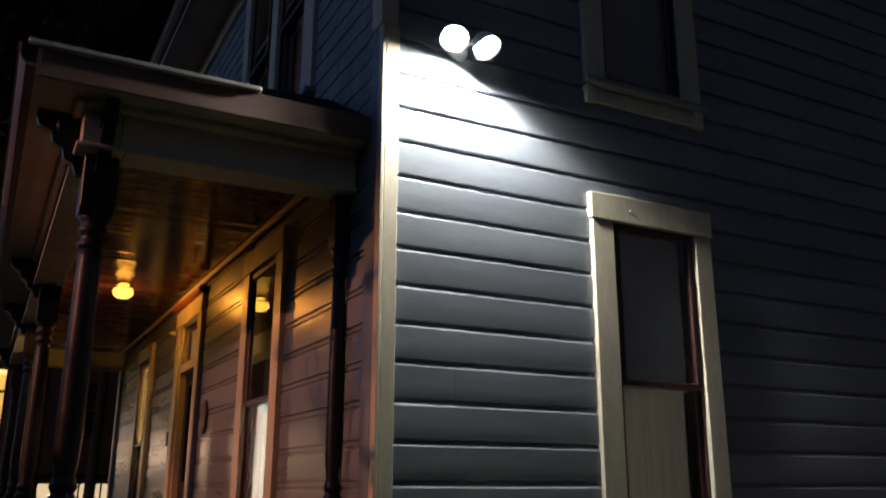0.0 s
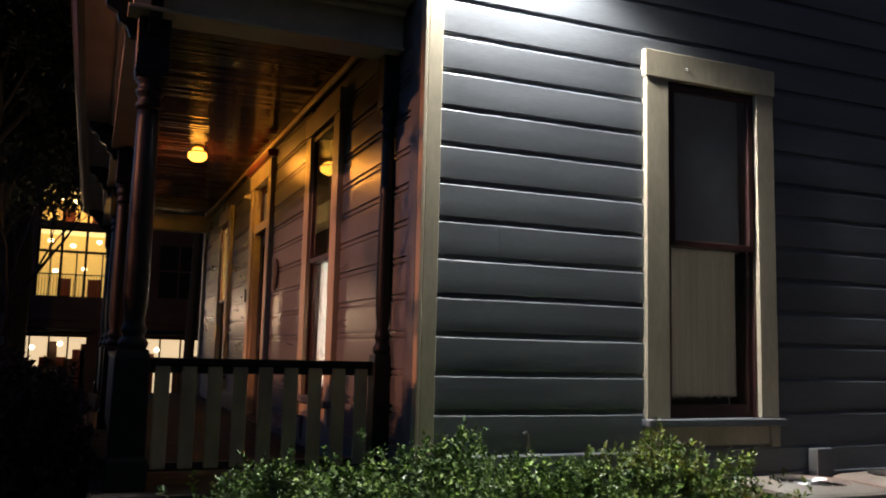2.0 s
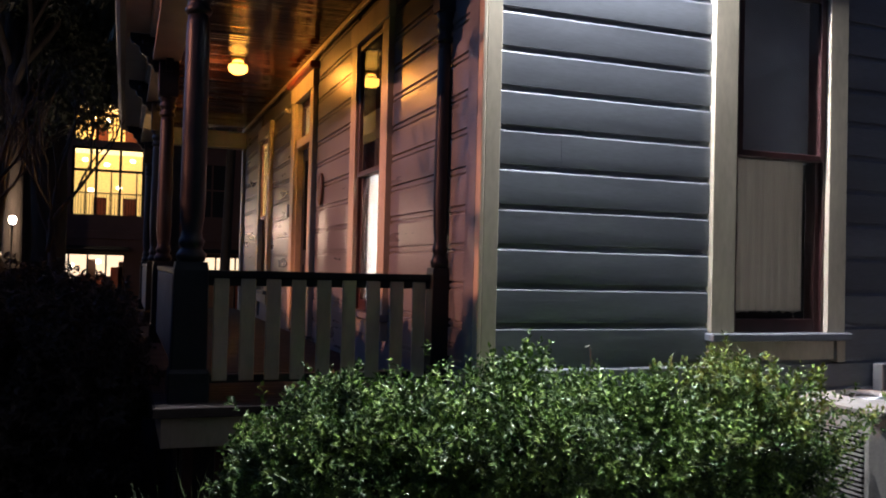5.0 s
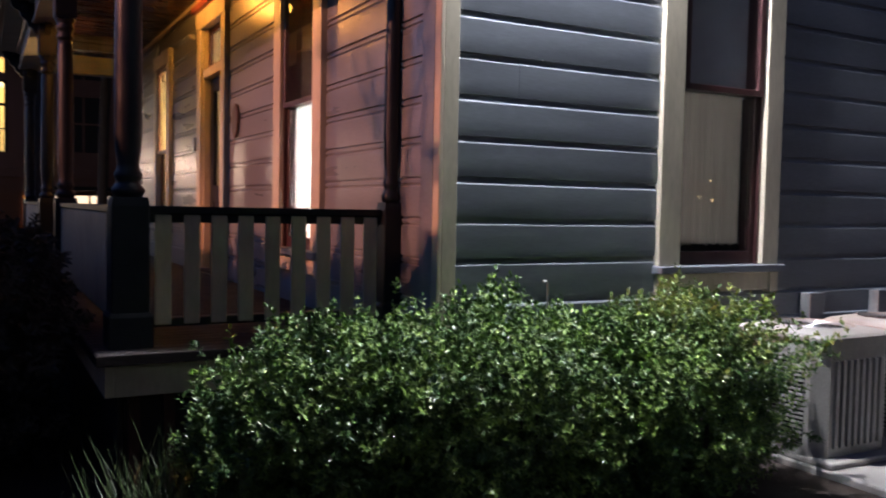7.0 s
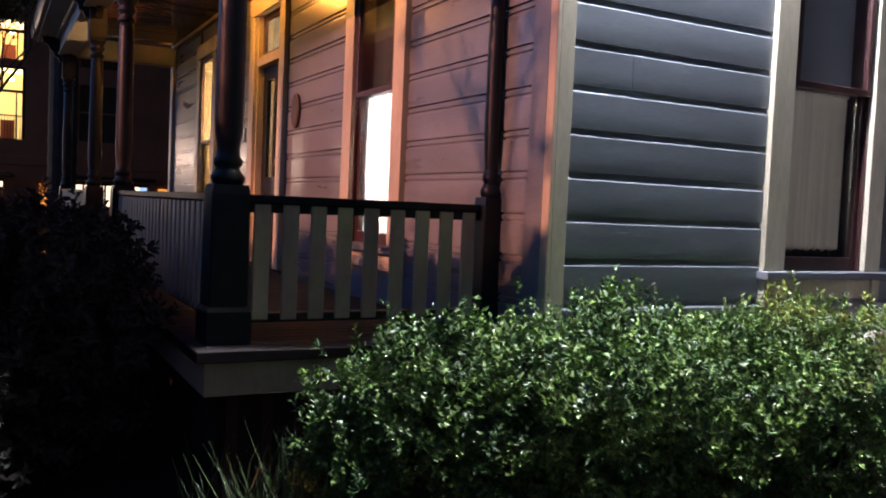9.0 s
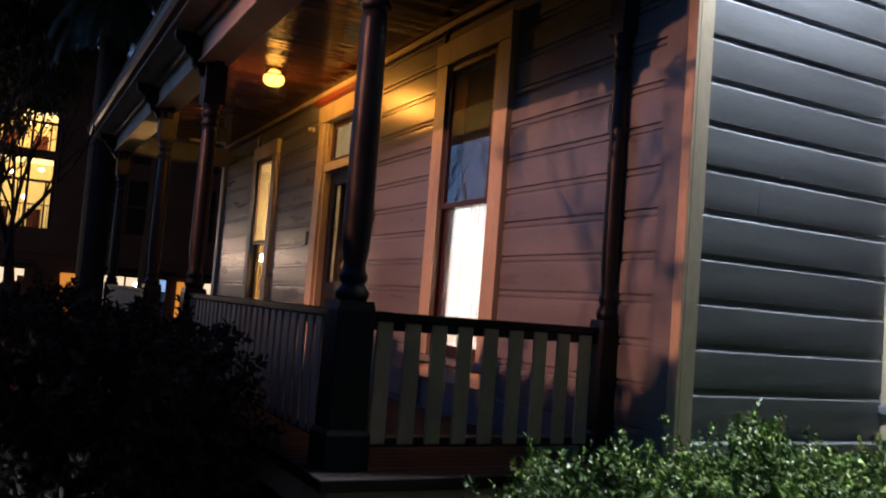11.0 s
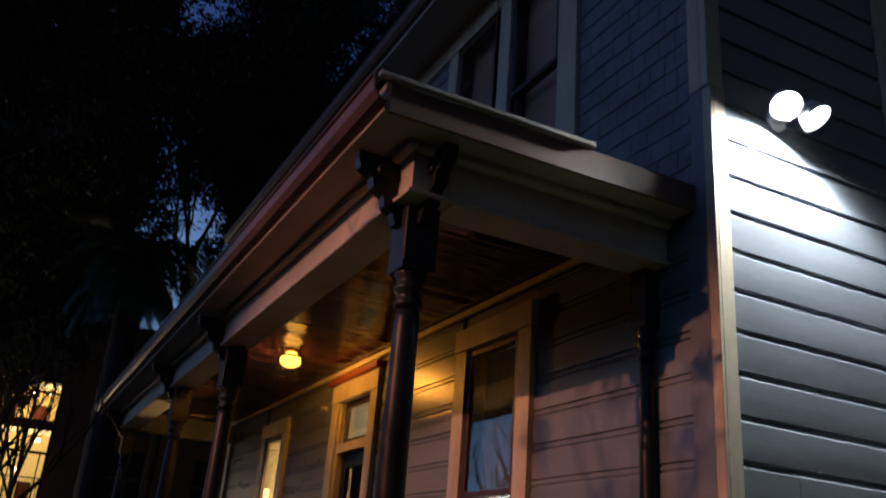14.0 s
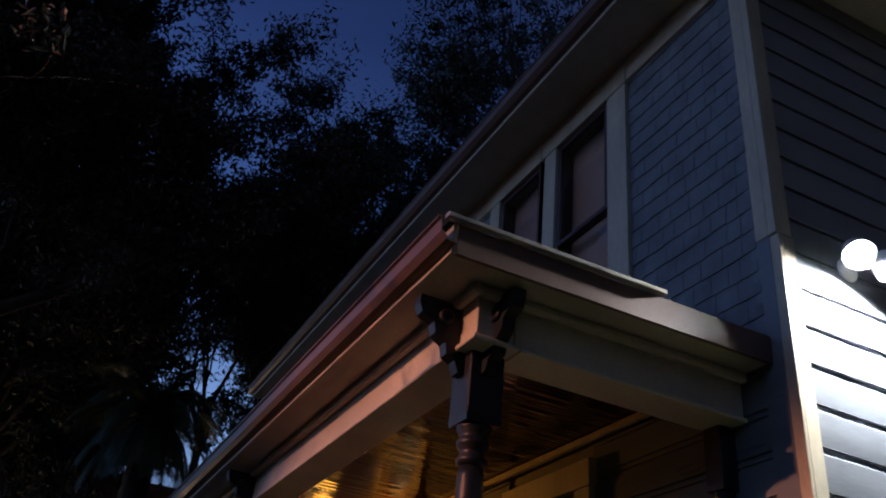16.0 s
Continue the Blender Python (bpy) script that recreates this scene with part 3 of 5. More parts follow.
# corner boards, water table, belt
trim = thing("trim", "cream corner boards and water table of the house", "trim", kind="structure")
boxpart("corner_board", (0.0265, -0.023, 0.0), (0.107, 0.0295, 3.925), M_TRIM, trim, 0.003)
boxpart("corner_board", (0.002, -0.027, 0.0), (0.0240, 0.096, 3.925), M_TRIM, trim, 0.004)
boxpart("corner_board", (-0.006, -0.020, 3.930), (0.100, 0.0295, 5.98), M_TRIM, trim, 0.003)
boxpart("corner_board", (-0.006, 0.030, 3.930), (0.0295, 0.115, 5.98), M_TRIM, trim, 0.003)
boxpart("corner_board", (-0.032, END - 0.12, 0.0), (0.0295, END + 0.03, 5.98), M_TRIM, trim, 0.003)
boxpart("water_table", (0.109, -0.040, 0.62), (1.40, 0.0295, 0.838), M_SIDING, trim, 0.006)
boxpart("water_table", (1.40, -0.018, 0.62), (11.0, 0.0295, 0.70), M_SIDING, trim, 0.006)
boxpart("frieze_board", (-0.028, 0.118, 5.80), (0.0295, END - 0.13, 5.99), M_TRIM, trim, 0.003)

# ---------------------------------------------------------------- porch
porch = thing("porch_floor", "raised porch floor with painted boards and cream rim", "porch", kind="structure")
DX0, DX1, DY0, DY1, DZ = -1.45, -0.002, 0.24, 9.15, 0.66
boxpart("rim_board", (DX0, DY0, 0.475), (DX0 + 0.04, DY1, 0.618), M_TRIM, porch, 0.003)
boxpart("rim_board", (DX0 + 0.04, DY0, 0.475), (-0.036, DY0 + 0.04, 0.618), M_TRIM, porch, 0.003)
boxpart("rim_board", (DX0 + 0.04, DY1 - 0.04, 0.475), (-0.036, DY1, 0.618), M_TRIM, porch, 0.003)
# black block and sheets stand for the shade under the porch
boxpart("deck_shade_block", (DX0 + 0.05, DY0 + 0.05, 0.50), (DX1 - 0.04, DY1 - 0.05, 0.62), M_DARK, porch)
boxpart("under_porch_shade", (DX0 + 0.06, DY0 + 0.06, 0.0), (DX0 + 0.08, DY1 - 0.06, 0.475), M_DARK, porch)
boxpart("under_porch_shade", (DX0 + 0.09, DY0 + 0.06, 0.0), (-0.04, DY0 + 0.08, 0.475), M_DARK, porch)
# edge strips carry their shade in the colour
boxpart("nosing", (DX0 - 0.040, DY0 - 0.036, 0.618), (-0.036, DY0 - 0.027, 0.664), M_NOSING, porch, 0.003, "deck edge coloured near black for the shade on it")
boxpart("nosing", (DX0 - 0.040, DY0 - 0.027, 0.618), (DX0 - 0.031, DY1 + 0.03, 0.664), M_NOSING, porch, 0.003, "deck edge coloured near black for the shade on it")
for k in range(9):
    boxpart("lattice_slat", (DX0 + 0.10 + 0.15 * k, DY0 + 0.03, 0.02), (DX0 + 0.15 + 0.15 * k, DY0 + 0.045, 0.475), M_MAROON, porch)

bm = bmesh.new()
bm_box(bm, (-1.70, 3.95, 0.0), (-1.45, 5.45, 0.48), 0.01)
bm_box(bm, (-2.00, 3.95, 0.0), (-1.70, 5.45, 0.32), 0.01)
bm_box(bm, (-2.30, 3.95, 0.0), (-2.00, 5.45, 0.16), 0.01)
solid("porch_steps", bm, M_DECK, "painted wooden steps up to the porch", "steps", kind="structure")


def porch_post(where, label):
    """Turned porch post: square plinth, tapered square lower shaft, turned neck, round shaft, turned collar, square top block."""
    x, y = where
    p = thing("porch_post", label, "post", "turned porch posts", where=(x, y, 0.66))

    def sq(nm, levels):
        bm = bmesh.new()
        rings = []
        for h, z in levels:
            rings.append([bm.verts.new((sx * h, sy * h, z)) for sx, sy in ((-1, -1), (1, -1), (1, 1), (-1, 1))])
        for r0, r1 in zip(rings, rings[1:]):
            for k in range(4):
                bm.faces.new((r0[k], r0[(k + 1) % 4], r1[(k + 1) % 4], r1[k]))
        bm.faces.new(rings[0][::-1])
        bm.faces.new(rings[-1])
        bmesh.ops.bevel(bm, geom=[e for e in bm.edges if abs(e.verts[0].co.z - e.verts[1].co.z) > 0.05], offset=0.006, segments=1, affect="EDGES")
        return part(nm, bm, M_POST, p)
    sq("plinth", [(0.097, 0.0), (0.097, 0.14), (0.086, 0.16)])
    sq("lower_shaft", [(0.084, 0.16), (0.081, 0.64), (0.074, 0.68)])
    bm = bmesh.new()
    bm_lathe(bm, [(0.062, 0.68), (0.072, 0.70), (0.074, 0.715), (0.058, 0.735), (0.050, 0.75), (0.060, 0.765), (0.062, 0.785), (0.052, 0.80), (0.048, 0.83), (0.058, 0.90), (0.062, 1.0), (0.060, 1.4), (0.054, 1.86), (0.050, 1.90)], (0, 0, 0), 20)
    part("turned_shaft", bm, M_POST, p, "", True)
    bm = bmesh.new()
    bm_lathe(bm, [(0.050, 1.90), (0.064, 1.915), (0.066, 1.93), (0.054, 1.945), (0.052, 1.965), (0.068, 1.985), (0.070, 2.0), (0.060, 2.015), (0.058, 2.03), (0.074, 2.055), (0.074, 2.07)], (0, 0, 0), 20)
    part("collar", bm, M_POST, p, "", True)
    sq("top_block", [(0.078, 2.07), (0.082, 2.10), (0.082, 2.59)])
    return p


POSTS = [(-1.322, y) for y in (0.475, 3.70, 5.70, 9.02)]
posts = [porch_post(POSTS[0], "dark teal turned porch post with carved brackets")]
for x, y in POSTS[1:]:
    posts.append(copy_thing(posts[0], pose(x, y, 0.66)))
wall_post = copy_thing(posts[0], pose(-0.030, 0.44, 0.66) @ Matrix.Diagonal((0.68, 0.68, 1, 1)))
tagged(wall_post, "dark teal turned half post against the wall")


def scroll_bracket(x, y, ax, sign, n=1):
    """A sawn scroll bracket between a post's top block and the beam or eave."""
    out = [(0.0, 0.0), (0.03, 0.0), (0.05, 0.05), (0.09, 0.07), (0.10, 0.12), (0.15, 0.15), (0.16, 0.20), (0.22, 0.23), (0.235, 0.27), (0.235, 0.31), (0.0, 0.31)]
    bm = bmesh.new()
    if ax == "x":
        bm_prism(bm, [(x + sign * (0.083 + u), 2.935 + v) for u, v in out], "y", y - 0.03, y + 0.03)
    else:
        bm_prism(bm, [(y + sign * (0.083 + u), 2.935 + v) for u, v in out], "x", x - 0.03, x + 0.03)
    b_ = solid("scroll_bracket", bm, M_POST, "dark sawn wooden scroll bracket on a porch post", "bracket", "porch brackets")
    bm = bmesh.new()
    if ax == "x":
        bm_lathe(bm, [(0.035, 0.0), (0.035, -0.012), (0.022, -0.018), (0.012, -0.012)], (x + sign * 0.19, y - 0.03, 3.17), 14, "y")
    else:
        bm_lathe(bm, [(0.035, 0.0), (0.035, -0.012), (0.022, -0.018), (0.012, -0.012)], (x - 0.03, y + sign * 0.19, 3.17), 14, "x")
    part("rosette", bm, M_POST, b_, "", True)


for i, (x, y) in enumerate(POSTS):
    scroll_bracket(x, y, "x", -1)
    if i < 3:
        scroll_bracket(x, y, "y", 1)
    if i > 0:
        scroll_bracket(x, y, "y", -1)
scroll_bracket(POSTS[0][0], POSTS[0][1], "y", -1)

# beams, soffit, gutter, roof of the porch
eave = thing("porch_eave", "pale porch beam and soffit under a brown gutter", "porch roof", kind="structure")
BX0, BX1 = -1.435, -1.255
boxpart("front_beam", (BX0, 0.305, 3.05), (BX1, 9.10, 3.27), M_BEAM, eave, 0.004)
boxpart("bead", (BX0 - 0.022, 0.28, 3.03), (BX1 + 0.022, 9.12, 3.05), M_BEAM, eave, 0.004)
boxpart("side_beam", (BX1 + 0.002, 0.305, 3.05), (-0.002, 0.485, 3.27), M_BEAM, eave, 0.004)
boxpart("bead", (BX1 + 0.024, 0.283, 3.03), (-0.002, 0.507, 3.05), M_BEAM, eave, 0.004)
boxpart("side_beam", (BX1 + 0.002, 8.92, 3.03), (-0.002, 9.10, 3.27), M_BEAM, eave, 0.004)
boxpart("cove_moulding", (BX0 - 0.05, 0.25, 3.225), (BX0, 9.14, 3.27), M_BEAM, eave, 0.012)
boxpart("cove_moulding", (BX0, 0.255, 3.225), (-0.002, 0.305, 3.27), M_BEAM, eave, 0.012)
boxpart("soffit", (-1.655, 0.115, 3.271), (-0.002, 0.50, 3.295), M_BEAM, eave)
boxpart("soffit", (-1.655, 0.50, 3.271), (BX1, 9.68, 3.295), M_BEAM, eave)
boxpart("fascia", (-1.675, 0.10, 3.262), (-1.655, 9.70, 3.40), M_BEAM, eave)
boxpart("fascia", (-1.655, 0.095, 3.262), (-0.002, 0.115, 3.40), M_GUTTER, eave)
bm = bmesh.new()
bm_prism(bm, [(-1.676, 3.285), (-1.72, 3.29), (-1.745, 3.32), (-1.75, 3.375), (-1.762, 3.38), (-1.762, 3.39), (-1.745, 3.39), (-1.74, 3.33), (-1.715, 3.30), (-1.676, 3.297)], "y", 0.06, 9.72)
part("gutter", bm, M_GUTTER, eave, "brown painted metal gutter")
boxpart("drip_edge", (-1.72, 0.060, 3.402), (-0.63, 0.098, 3.424), M_DRIP, eave, 0.003, "pale metal drip edge")
bm = bmesh.new()
v = [bm.verts.new(p) for p in ((-1.70, 0.10, 3.402), (-0.01, 0.10, 3.402), (-0.01, 0.75, 3.78), (-0.01, 9.72, 3.78), (-1.70, 9.72, 3.402))]
for f in ((0, 1, 2), (0, 2, 3, 4)):
    bm.faces.new([v[k] for k in f])
bmesh.ops.solidify(bm, geom=bm.faces[:], thickness=0.02)
part("roofing", bm, M_ROOF, eave)

bm = bmesh.new()
k, y = 0, 0.486
while y < 8.90:
    w_ = 0.082
    t0, t1 = random.uniform(-0.0013, 0.0013), random.uniform(-0.0013, 0.0013)
    bm_prism(bm, [(y + 0.002, 3.320 + t0), (y + 0.006, 3.314 + t0), (y + 0.036, 3.314 - t0), (y + 0.040, 3.319), (y + 0.044, 3.314 - t1), (y + w_ - 0.006, 3.314 + t1), (y + w_ - 0.002, 3.320 + t1), (y + w_ - 0.002, 3.33), (y + 0.002, 3.33)], "x", BX1 + 0.001, -0.003)
    y += w_
solid("porch_ceiling", bm, M_CEIL, "dark varnished beadboard porch ceiling", "ceiling", kind="structure")
boxpart("ceiling_backing", (BX1 + 0.001, 0.486, 3.331), (-0.003, 8.92, 3.345), M_DARK, eave)
boxpart("crown_moulding", (-0.035, 0.486, 3.262), (-0.003, 8.92, 3.311), M_TRIM, eave, 0.008)


def railing(label, ax, a0, a1, c, n):
    """A porch railing of flat balusters between two rails."""
    r = thing("porch_railing", label, "railing", "porch railings")

    def b(nm, u0, u1, d0, d1, v0, v1, m):
        lo, hi = ((u0, d0, v0), (u1, d1, v1)) if ax == "x" else ((d0, u0, v0), (d1, u1, v1))
        return boxpart(nm, lo, hi, m, r, 0.004)
    b("top_rail", a0, a1, c - 0.042, c + 0.042, 1.268, 1.302, M_POST)
    b("under_rail", a0, a1, c - 0.02, c + 0.02, 1.225, 1.268, M_POST)
    b("bottom_rail", a0, a1, c - 0.028, c + 0.028, 0.745, 0.785, M_POST)
    step = (a1 - a0) / n
    for k in range(n):
        m_ = a0 + (k + 0.5) * step + random.uniform(-0.004, 0.004)
        b("baluster", m_ - 0.037, m_ + 0.037, c - 0.034, c - 0.0205, 0.755, 1.262, M_TRIM)


railing("railing with flat cream balusters and dark rails, porch end", "x", -1.241, -0.075, 0.47, 9)
railing("railing with flat cream balusters along the porch front", "y", 0.560, 3.615, -1.330, 26)
railing("railing with flat cream balusters along the far porch front", "y", 5.785, 8.935, -1.345, 26)

# porch lamp
pl = thing("porch_lamp", "small amber glass globe lamp under the porch ceiling", "lamp", where=(PORCH_LAMP.x, PORCH_LAMP.y, 3.31))
bm = bmesh.new()
bm_lathe(bm, [(0.065, 0.0), (0.065, -0.008), (0.045, -0.016), (0.042, -0.022)], (0, 0, 0), 20)
part("canopy", bm, M_BRASS, pl, "brass ceiling plate", True)
bm = bmesh.new()
bm_lathe(bm, [(0.042, -0.022), (0.056, -0.040), (0.082, -0.060), (0.093, -0.092), (0.086, -0.124), (0.060, -0.146), (0.02, -0.157)], (0, 0, 0), 20)
g_ = part("globe", bm, M_GLOBE, pl, "glowing amber glass", True)
g_.visible_shadow = False
bm = bmesh.new()
bm_lathe(bm, [(0.085, -0.056), (0.091, -0.058), (0.091, -0.068), (0.085, -0.070)], (0, 0, 0), 20)
part("collar_ring", bm, M_BRASS, pl, "thin brass ring", True)

# floodlight with two heads on the side wall
fl = thing("floodlight", "twin-head white floodlight switched on, on the side wall", "floodlight", where=tuple(FLOOD))
bm = bmesh.new()
bm_lathe(bm, [(0.065, 0.145), (0.065, 0.13), (0.05, 0.12), (0.03, 0.115)], (0, 0, 0), 18, "y")
part("wall_plate", bm, M_LAMPBODY, fl, "", True)
for sx in (-1, 1):
    bm = bmesh.new()
    bm_tube(bm, [Vector((0.0, 0.12, 0)), Vector((sx * 0.05, 0.06, 0.03)), Vector((sx * 0.09, 0.01, 0.05))], [0.014, 0.012, 0.012])
    part("arm", bm, M_LAMPBODY, fl, "", True)
    bm = bmesh.new()
    bm_lathe(bm, [(0.02, 0.055), (0.055, 0.05), (0.075, 0.0), (0.085, -0.04), (0.080, -0.04), (0.070, 0.0), (0.05, 0.04), (0.01, 0.045)], (0, 0, 0), 20)
    h_ = part("lamp_head", bm, M_LAMPBODY, fl, "", True)
    h_.matrix_local = Matrix.Translation((sx * 0.10, -0.01, 0.0)) @ Euler((radians(-30), radians(-16 * sx), 0)).to_matrix().to_4x4()
    bm = bmesh.new()
    bm_lathe(bm, [(0.064, 0.012), (0.060, 0.004), (0.03, 0.0), (0.005, -0.001)], (0, 0, 0), 20)
    l_ = part("lens", bm, M_LED, h_, "glowing white lens", True)
    l_.visible_shadow = False

# ---------------------------------------------------------------- fixtures on the walls
bm = bmesh.new()
bm_lathe(bm, [(0.02, 0.0), (0.10, 0.0), (0.10, -0.012), (0.088, -0.018), (0.02, -0.018)], (0, 0, 0), 28, "x")
pq = solid("wall_plaque", bm, M_PLAQUE, "oval dark bronze plaque screwed to the siding", "plaque", smooth=False)
pq.matrix_world = Matrix.Translation((-0.004, 3.62, 2.02)) @ Matrix.Diagonal((1, 0.95, 1.45, 1))
bm = bmesh.new()
bm_box(bm, (-0.03, 5.13, 1.84), (-0.004, 5.20, 1.97), 0.004)
solid("mail_box", bm, M_STEEL, "small grey box beside the front door", "box")
sc = thing("security_camera", "small pale security camera on the porch wall", "camera")
boxpart("mount", (-0.03, 5.21, 2.96), (-0.004, 5.26, 3.01), M_LAMPBODY, sc, 0.004)
bm = bmesh.new()
bm_lathe(bm, [(0.012, 0.0), (0.02, -0.008), (0.02, -0.03), (0.016, -0.036)], (-0.03, 5.235, 2.985), 14, "x")
part("lens_tube", bm, M_LAMPBODY, sc, "", True)
for x in (2.58, 3.24):
    cb = thing("conduit_box", "grey steel electrical disconnect box on the wall", "electrical box", "disconnect boxes")
    boxpart("cover", (x, -0.085, 0.62), (x + 0.13, -0.02, 0.84), M_SIDING, cb, 0.006)
    boxpart("side_plate", (x - 0.012, -0.09, 0.62), (x, -0.02, 0.835), M_STEEL, cb, 0.002)
bm = bmesh.new()
bm_tube(bm, [Vector((0.62, -0.07, 0.0)), Vector((0.62, -0.07, 0.90)), Vector((0.617, -0.072, 0.945)), Vector((0.602, -0.078, 0.962)), Vector((0.582, -0.082, 0.955))], [0.005] * 5)
solid("garden_stake", bm, M_STEEL, "thin grey metal stake with a bent tip beside the wall", "stake")

for nm_, x, z, lab_ in (("screw_head", 1.674, 3.075, "small bright screw in the window head casing"), ("nail", 0.60, 2.072, "small nail head in the siding")):
    bm = bmesh.new()
    r = 0.008 if nm_ == "screw_head" else 0.004
    bm_lathe(bm, [(r, 0.0), (r, -0.002), (r * 0.8, -0.004), (r * 0.3, -0.005)], (x, -0.040 if nm_ == "screw_head" else -0.002, z), 10, "y")
    solid(nm_, bm, M_LAMPBODY, lab_, "fastener", smooth=True)

# ---------------------------------------------------------------- air conditioners


def air_conditioner():
    """Outdoor condenser: louvred body with chamfered corners and a domed top with its fan opening."""
    a = thing("air_conditioner", "pale grey outdoor condenser with louvred sides beside the wall", "air conditioner", "condensers")
    s, c, h = 0.29, 0.07, 0.60

    def octo(k):
        return [(-k + c, -k), (k - c, -k), (k, -k + c), (k, k - c), (k - c, k), (-k + c, k), (-k, k - c), (-k, -k + c)]
    bm = bmesh.new()
    bm_prism(bm, octo(s - 0.02), "z", 0.02, h)
    part("inner_coil", bm, M_DARK, a, "dark coil")
    bm = bmesh.new()
    bm_prism(bm, octo(s), "z", 0.0, 0.05)
    part("base_pan", bm, M_AC, a)
    bm = bmesh.new()
    bm_prism(bm, octo(s), "z", h - 0.10, h)
    part("top_band", bm, M_AC, a)
    for sx, sy in ((-1, -1), (1, -1), (1, 1), (-1, 1)):
        bm = bmesh.new()
        o = [(sx * (s - c - 0.03), sy * s), (sx * (s - c), sy * s), (sx * s, sy * (s - c)), (sx * s, sy * (s - c - 0.03)), (sx * (s - 0.015), sy * (s - c - 0.03)), (sx * (s - c - 0.03), sy * (s - 0.015))]
        bm_prism(bm, o, "z", 0.05, h - 0.10)
        part("corner_panel", bm, M_AC, a)
    for k in range(18):
        z = 0.065 + 0.0245 * k
        for sx in (-1, 1):
            boxpart("louvre", (sx * s - 0.012, -s + c + 0.03, z), (sx * s + 0.002, s - c - 0.03, z + 0.012), M_AC, a)
    for k in range(8):
        x = -s + c + 0.045 + k * (2 * (s - c - 0.045)) / 7
        for sy in (-1, 1):
            boxpart("rib", (x - 0.013, sy * s - 0.014, 0.05), (x + 0.013, sy * s + 0.002, h - 0.10), M_AC, a)
    bm = bmesh.new()
    rings = []
    steps = [2 * math.pi * q / 40 for q in range(40)]

    def soft(k, t, p):
        c_, s_ = math.cos(t), math.sin(t)
        f = k / (abs(c_) ** p + abs(s_) ** p) ** (1 / p)
        return f * c_, f * s_
    for k, z, p in ((s + 0.012, h, 9), (s + 0.012, h + 0.018, 9), (s - 0.005, h + 0.032, 7), (s - 0.04, h + 0.042, 4), (0.225, h + 0.052, 2), (0.212, h + 0.054, 2), (0.205, h + 0.03, 2)):
        rings.append([bm.verts.new((*soft(k, t, p), z)) for t in steps])
    for r0, r1 in zip(rings, rings[1:]):
        for q in range(40):
            bm.faces.new((r0[q], r0[(q + 1) % 40], r1[(q + 1) % 40], r1[q]))
    bm.faces.new(rings[0][::-1])
    part("top_cover", bm, M_AC, a)
    # black disc stands for the shade inside the fan opening
    bm = bmesh.new()
    bm_lathe(bm, [(0.204, h + 0.004), (0.204, h + 0.008)], (0, 0, 0), 24)
    part("fan_well", bm, M_DARK, a, "dark fan opening")
    for k in range(5):
        bm = bmesh.new()
        r = 0.04 + 0.038 * k
        ring = [Vector((r * math.cos(t), r * math.sin(t), h + 0.045)) for t in [2 * math.pi * q / 20 for q in range(21)]]
        bm_tube(bm, ring, [0.003] * 21, 4)
        part("grille_ring", bm, M_STEEL, a)
    return a


PADS = thing("equipment_pad", "concrete slab under the condensers", "pad", kind="structure")
boxpart("slab", (1.83, -0.84, 0.036), (4.0, -0.10, 0.07), M_CONC, PADS, 0.008)
ac = air_conditioner()
ac.matrix_world = pose(2.12, -0.47, 0.071)
copy_thing(ac, pose(2.88, -0.45, 0.071))

# ---------------------------------------------------------------- plants


def lumpy(centre, radii, n, seed, shell=0.30, freq=2.2, amp=0.25, zmin=0.02, taper=0.0, power=4.6):
    """Leaf places in the outer shell of an uneven, clipped shrub, with outward normals."""
    rng = np.random.default_rng(seed)
    d = rng.normal(0, 1, (n, 3))
    d /= np.linalg.norm(d, axis=1, keepdims=True)
    box = d / (np.sum(np.abs(d) ** power, axis=1, keepdims=True) ** (1 / power))
    k = np.array([1 + amp * noise.noise(Vector((a * freq + seed, b * freq, c * freq))) + 0.6 * amp * noise.noise(Vector((a * freq * 3.2, b * freq * 3.2 + seed, c * freq * 3.2))) + 0.75 * amp * noise.noise(Vector((a * freq * 6, b * freq * 7, c * freq * 7 + seed))) for a, b, c in d])
    r = k * (1 - shell * rng.random(n) ** 2.4)
    p = box * r[:, None] * np.array(radii)
    p[:, :2] *= (1 - taper * np.clip(0.45 - p[:, 2:] / radii[2], 0, 1))
    p += np.array(centre)
    p[:, 2] = np.maximum(p[:, 2], zmin + 0.05 * rng.random(n))
    return p, d


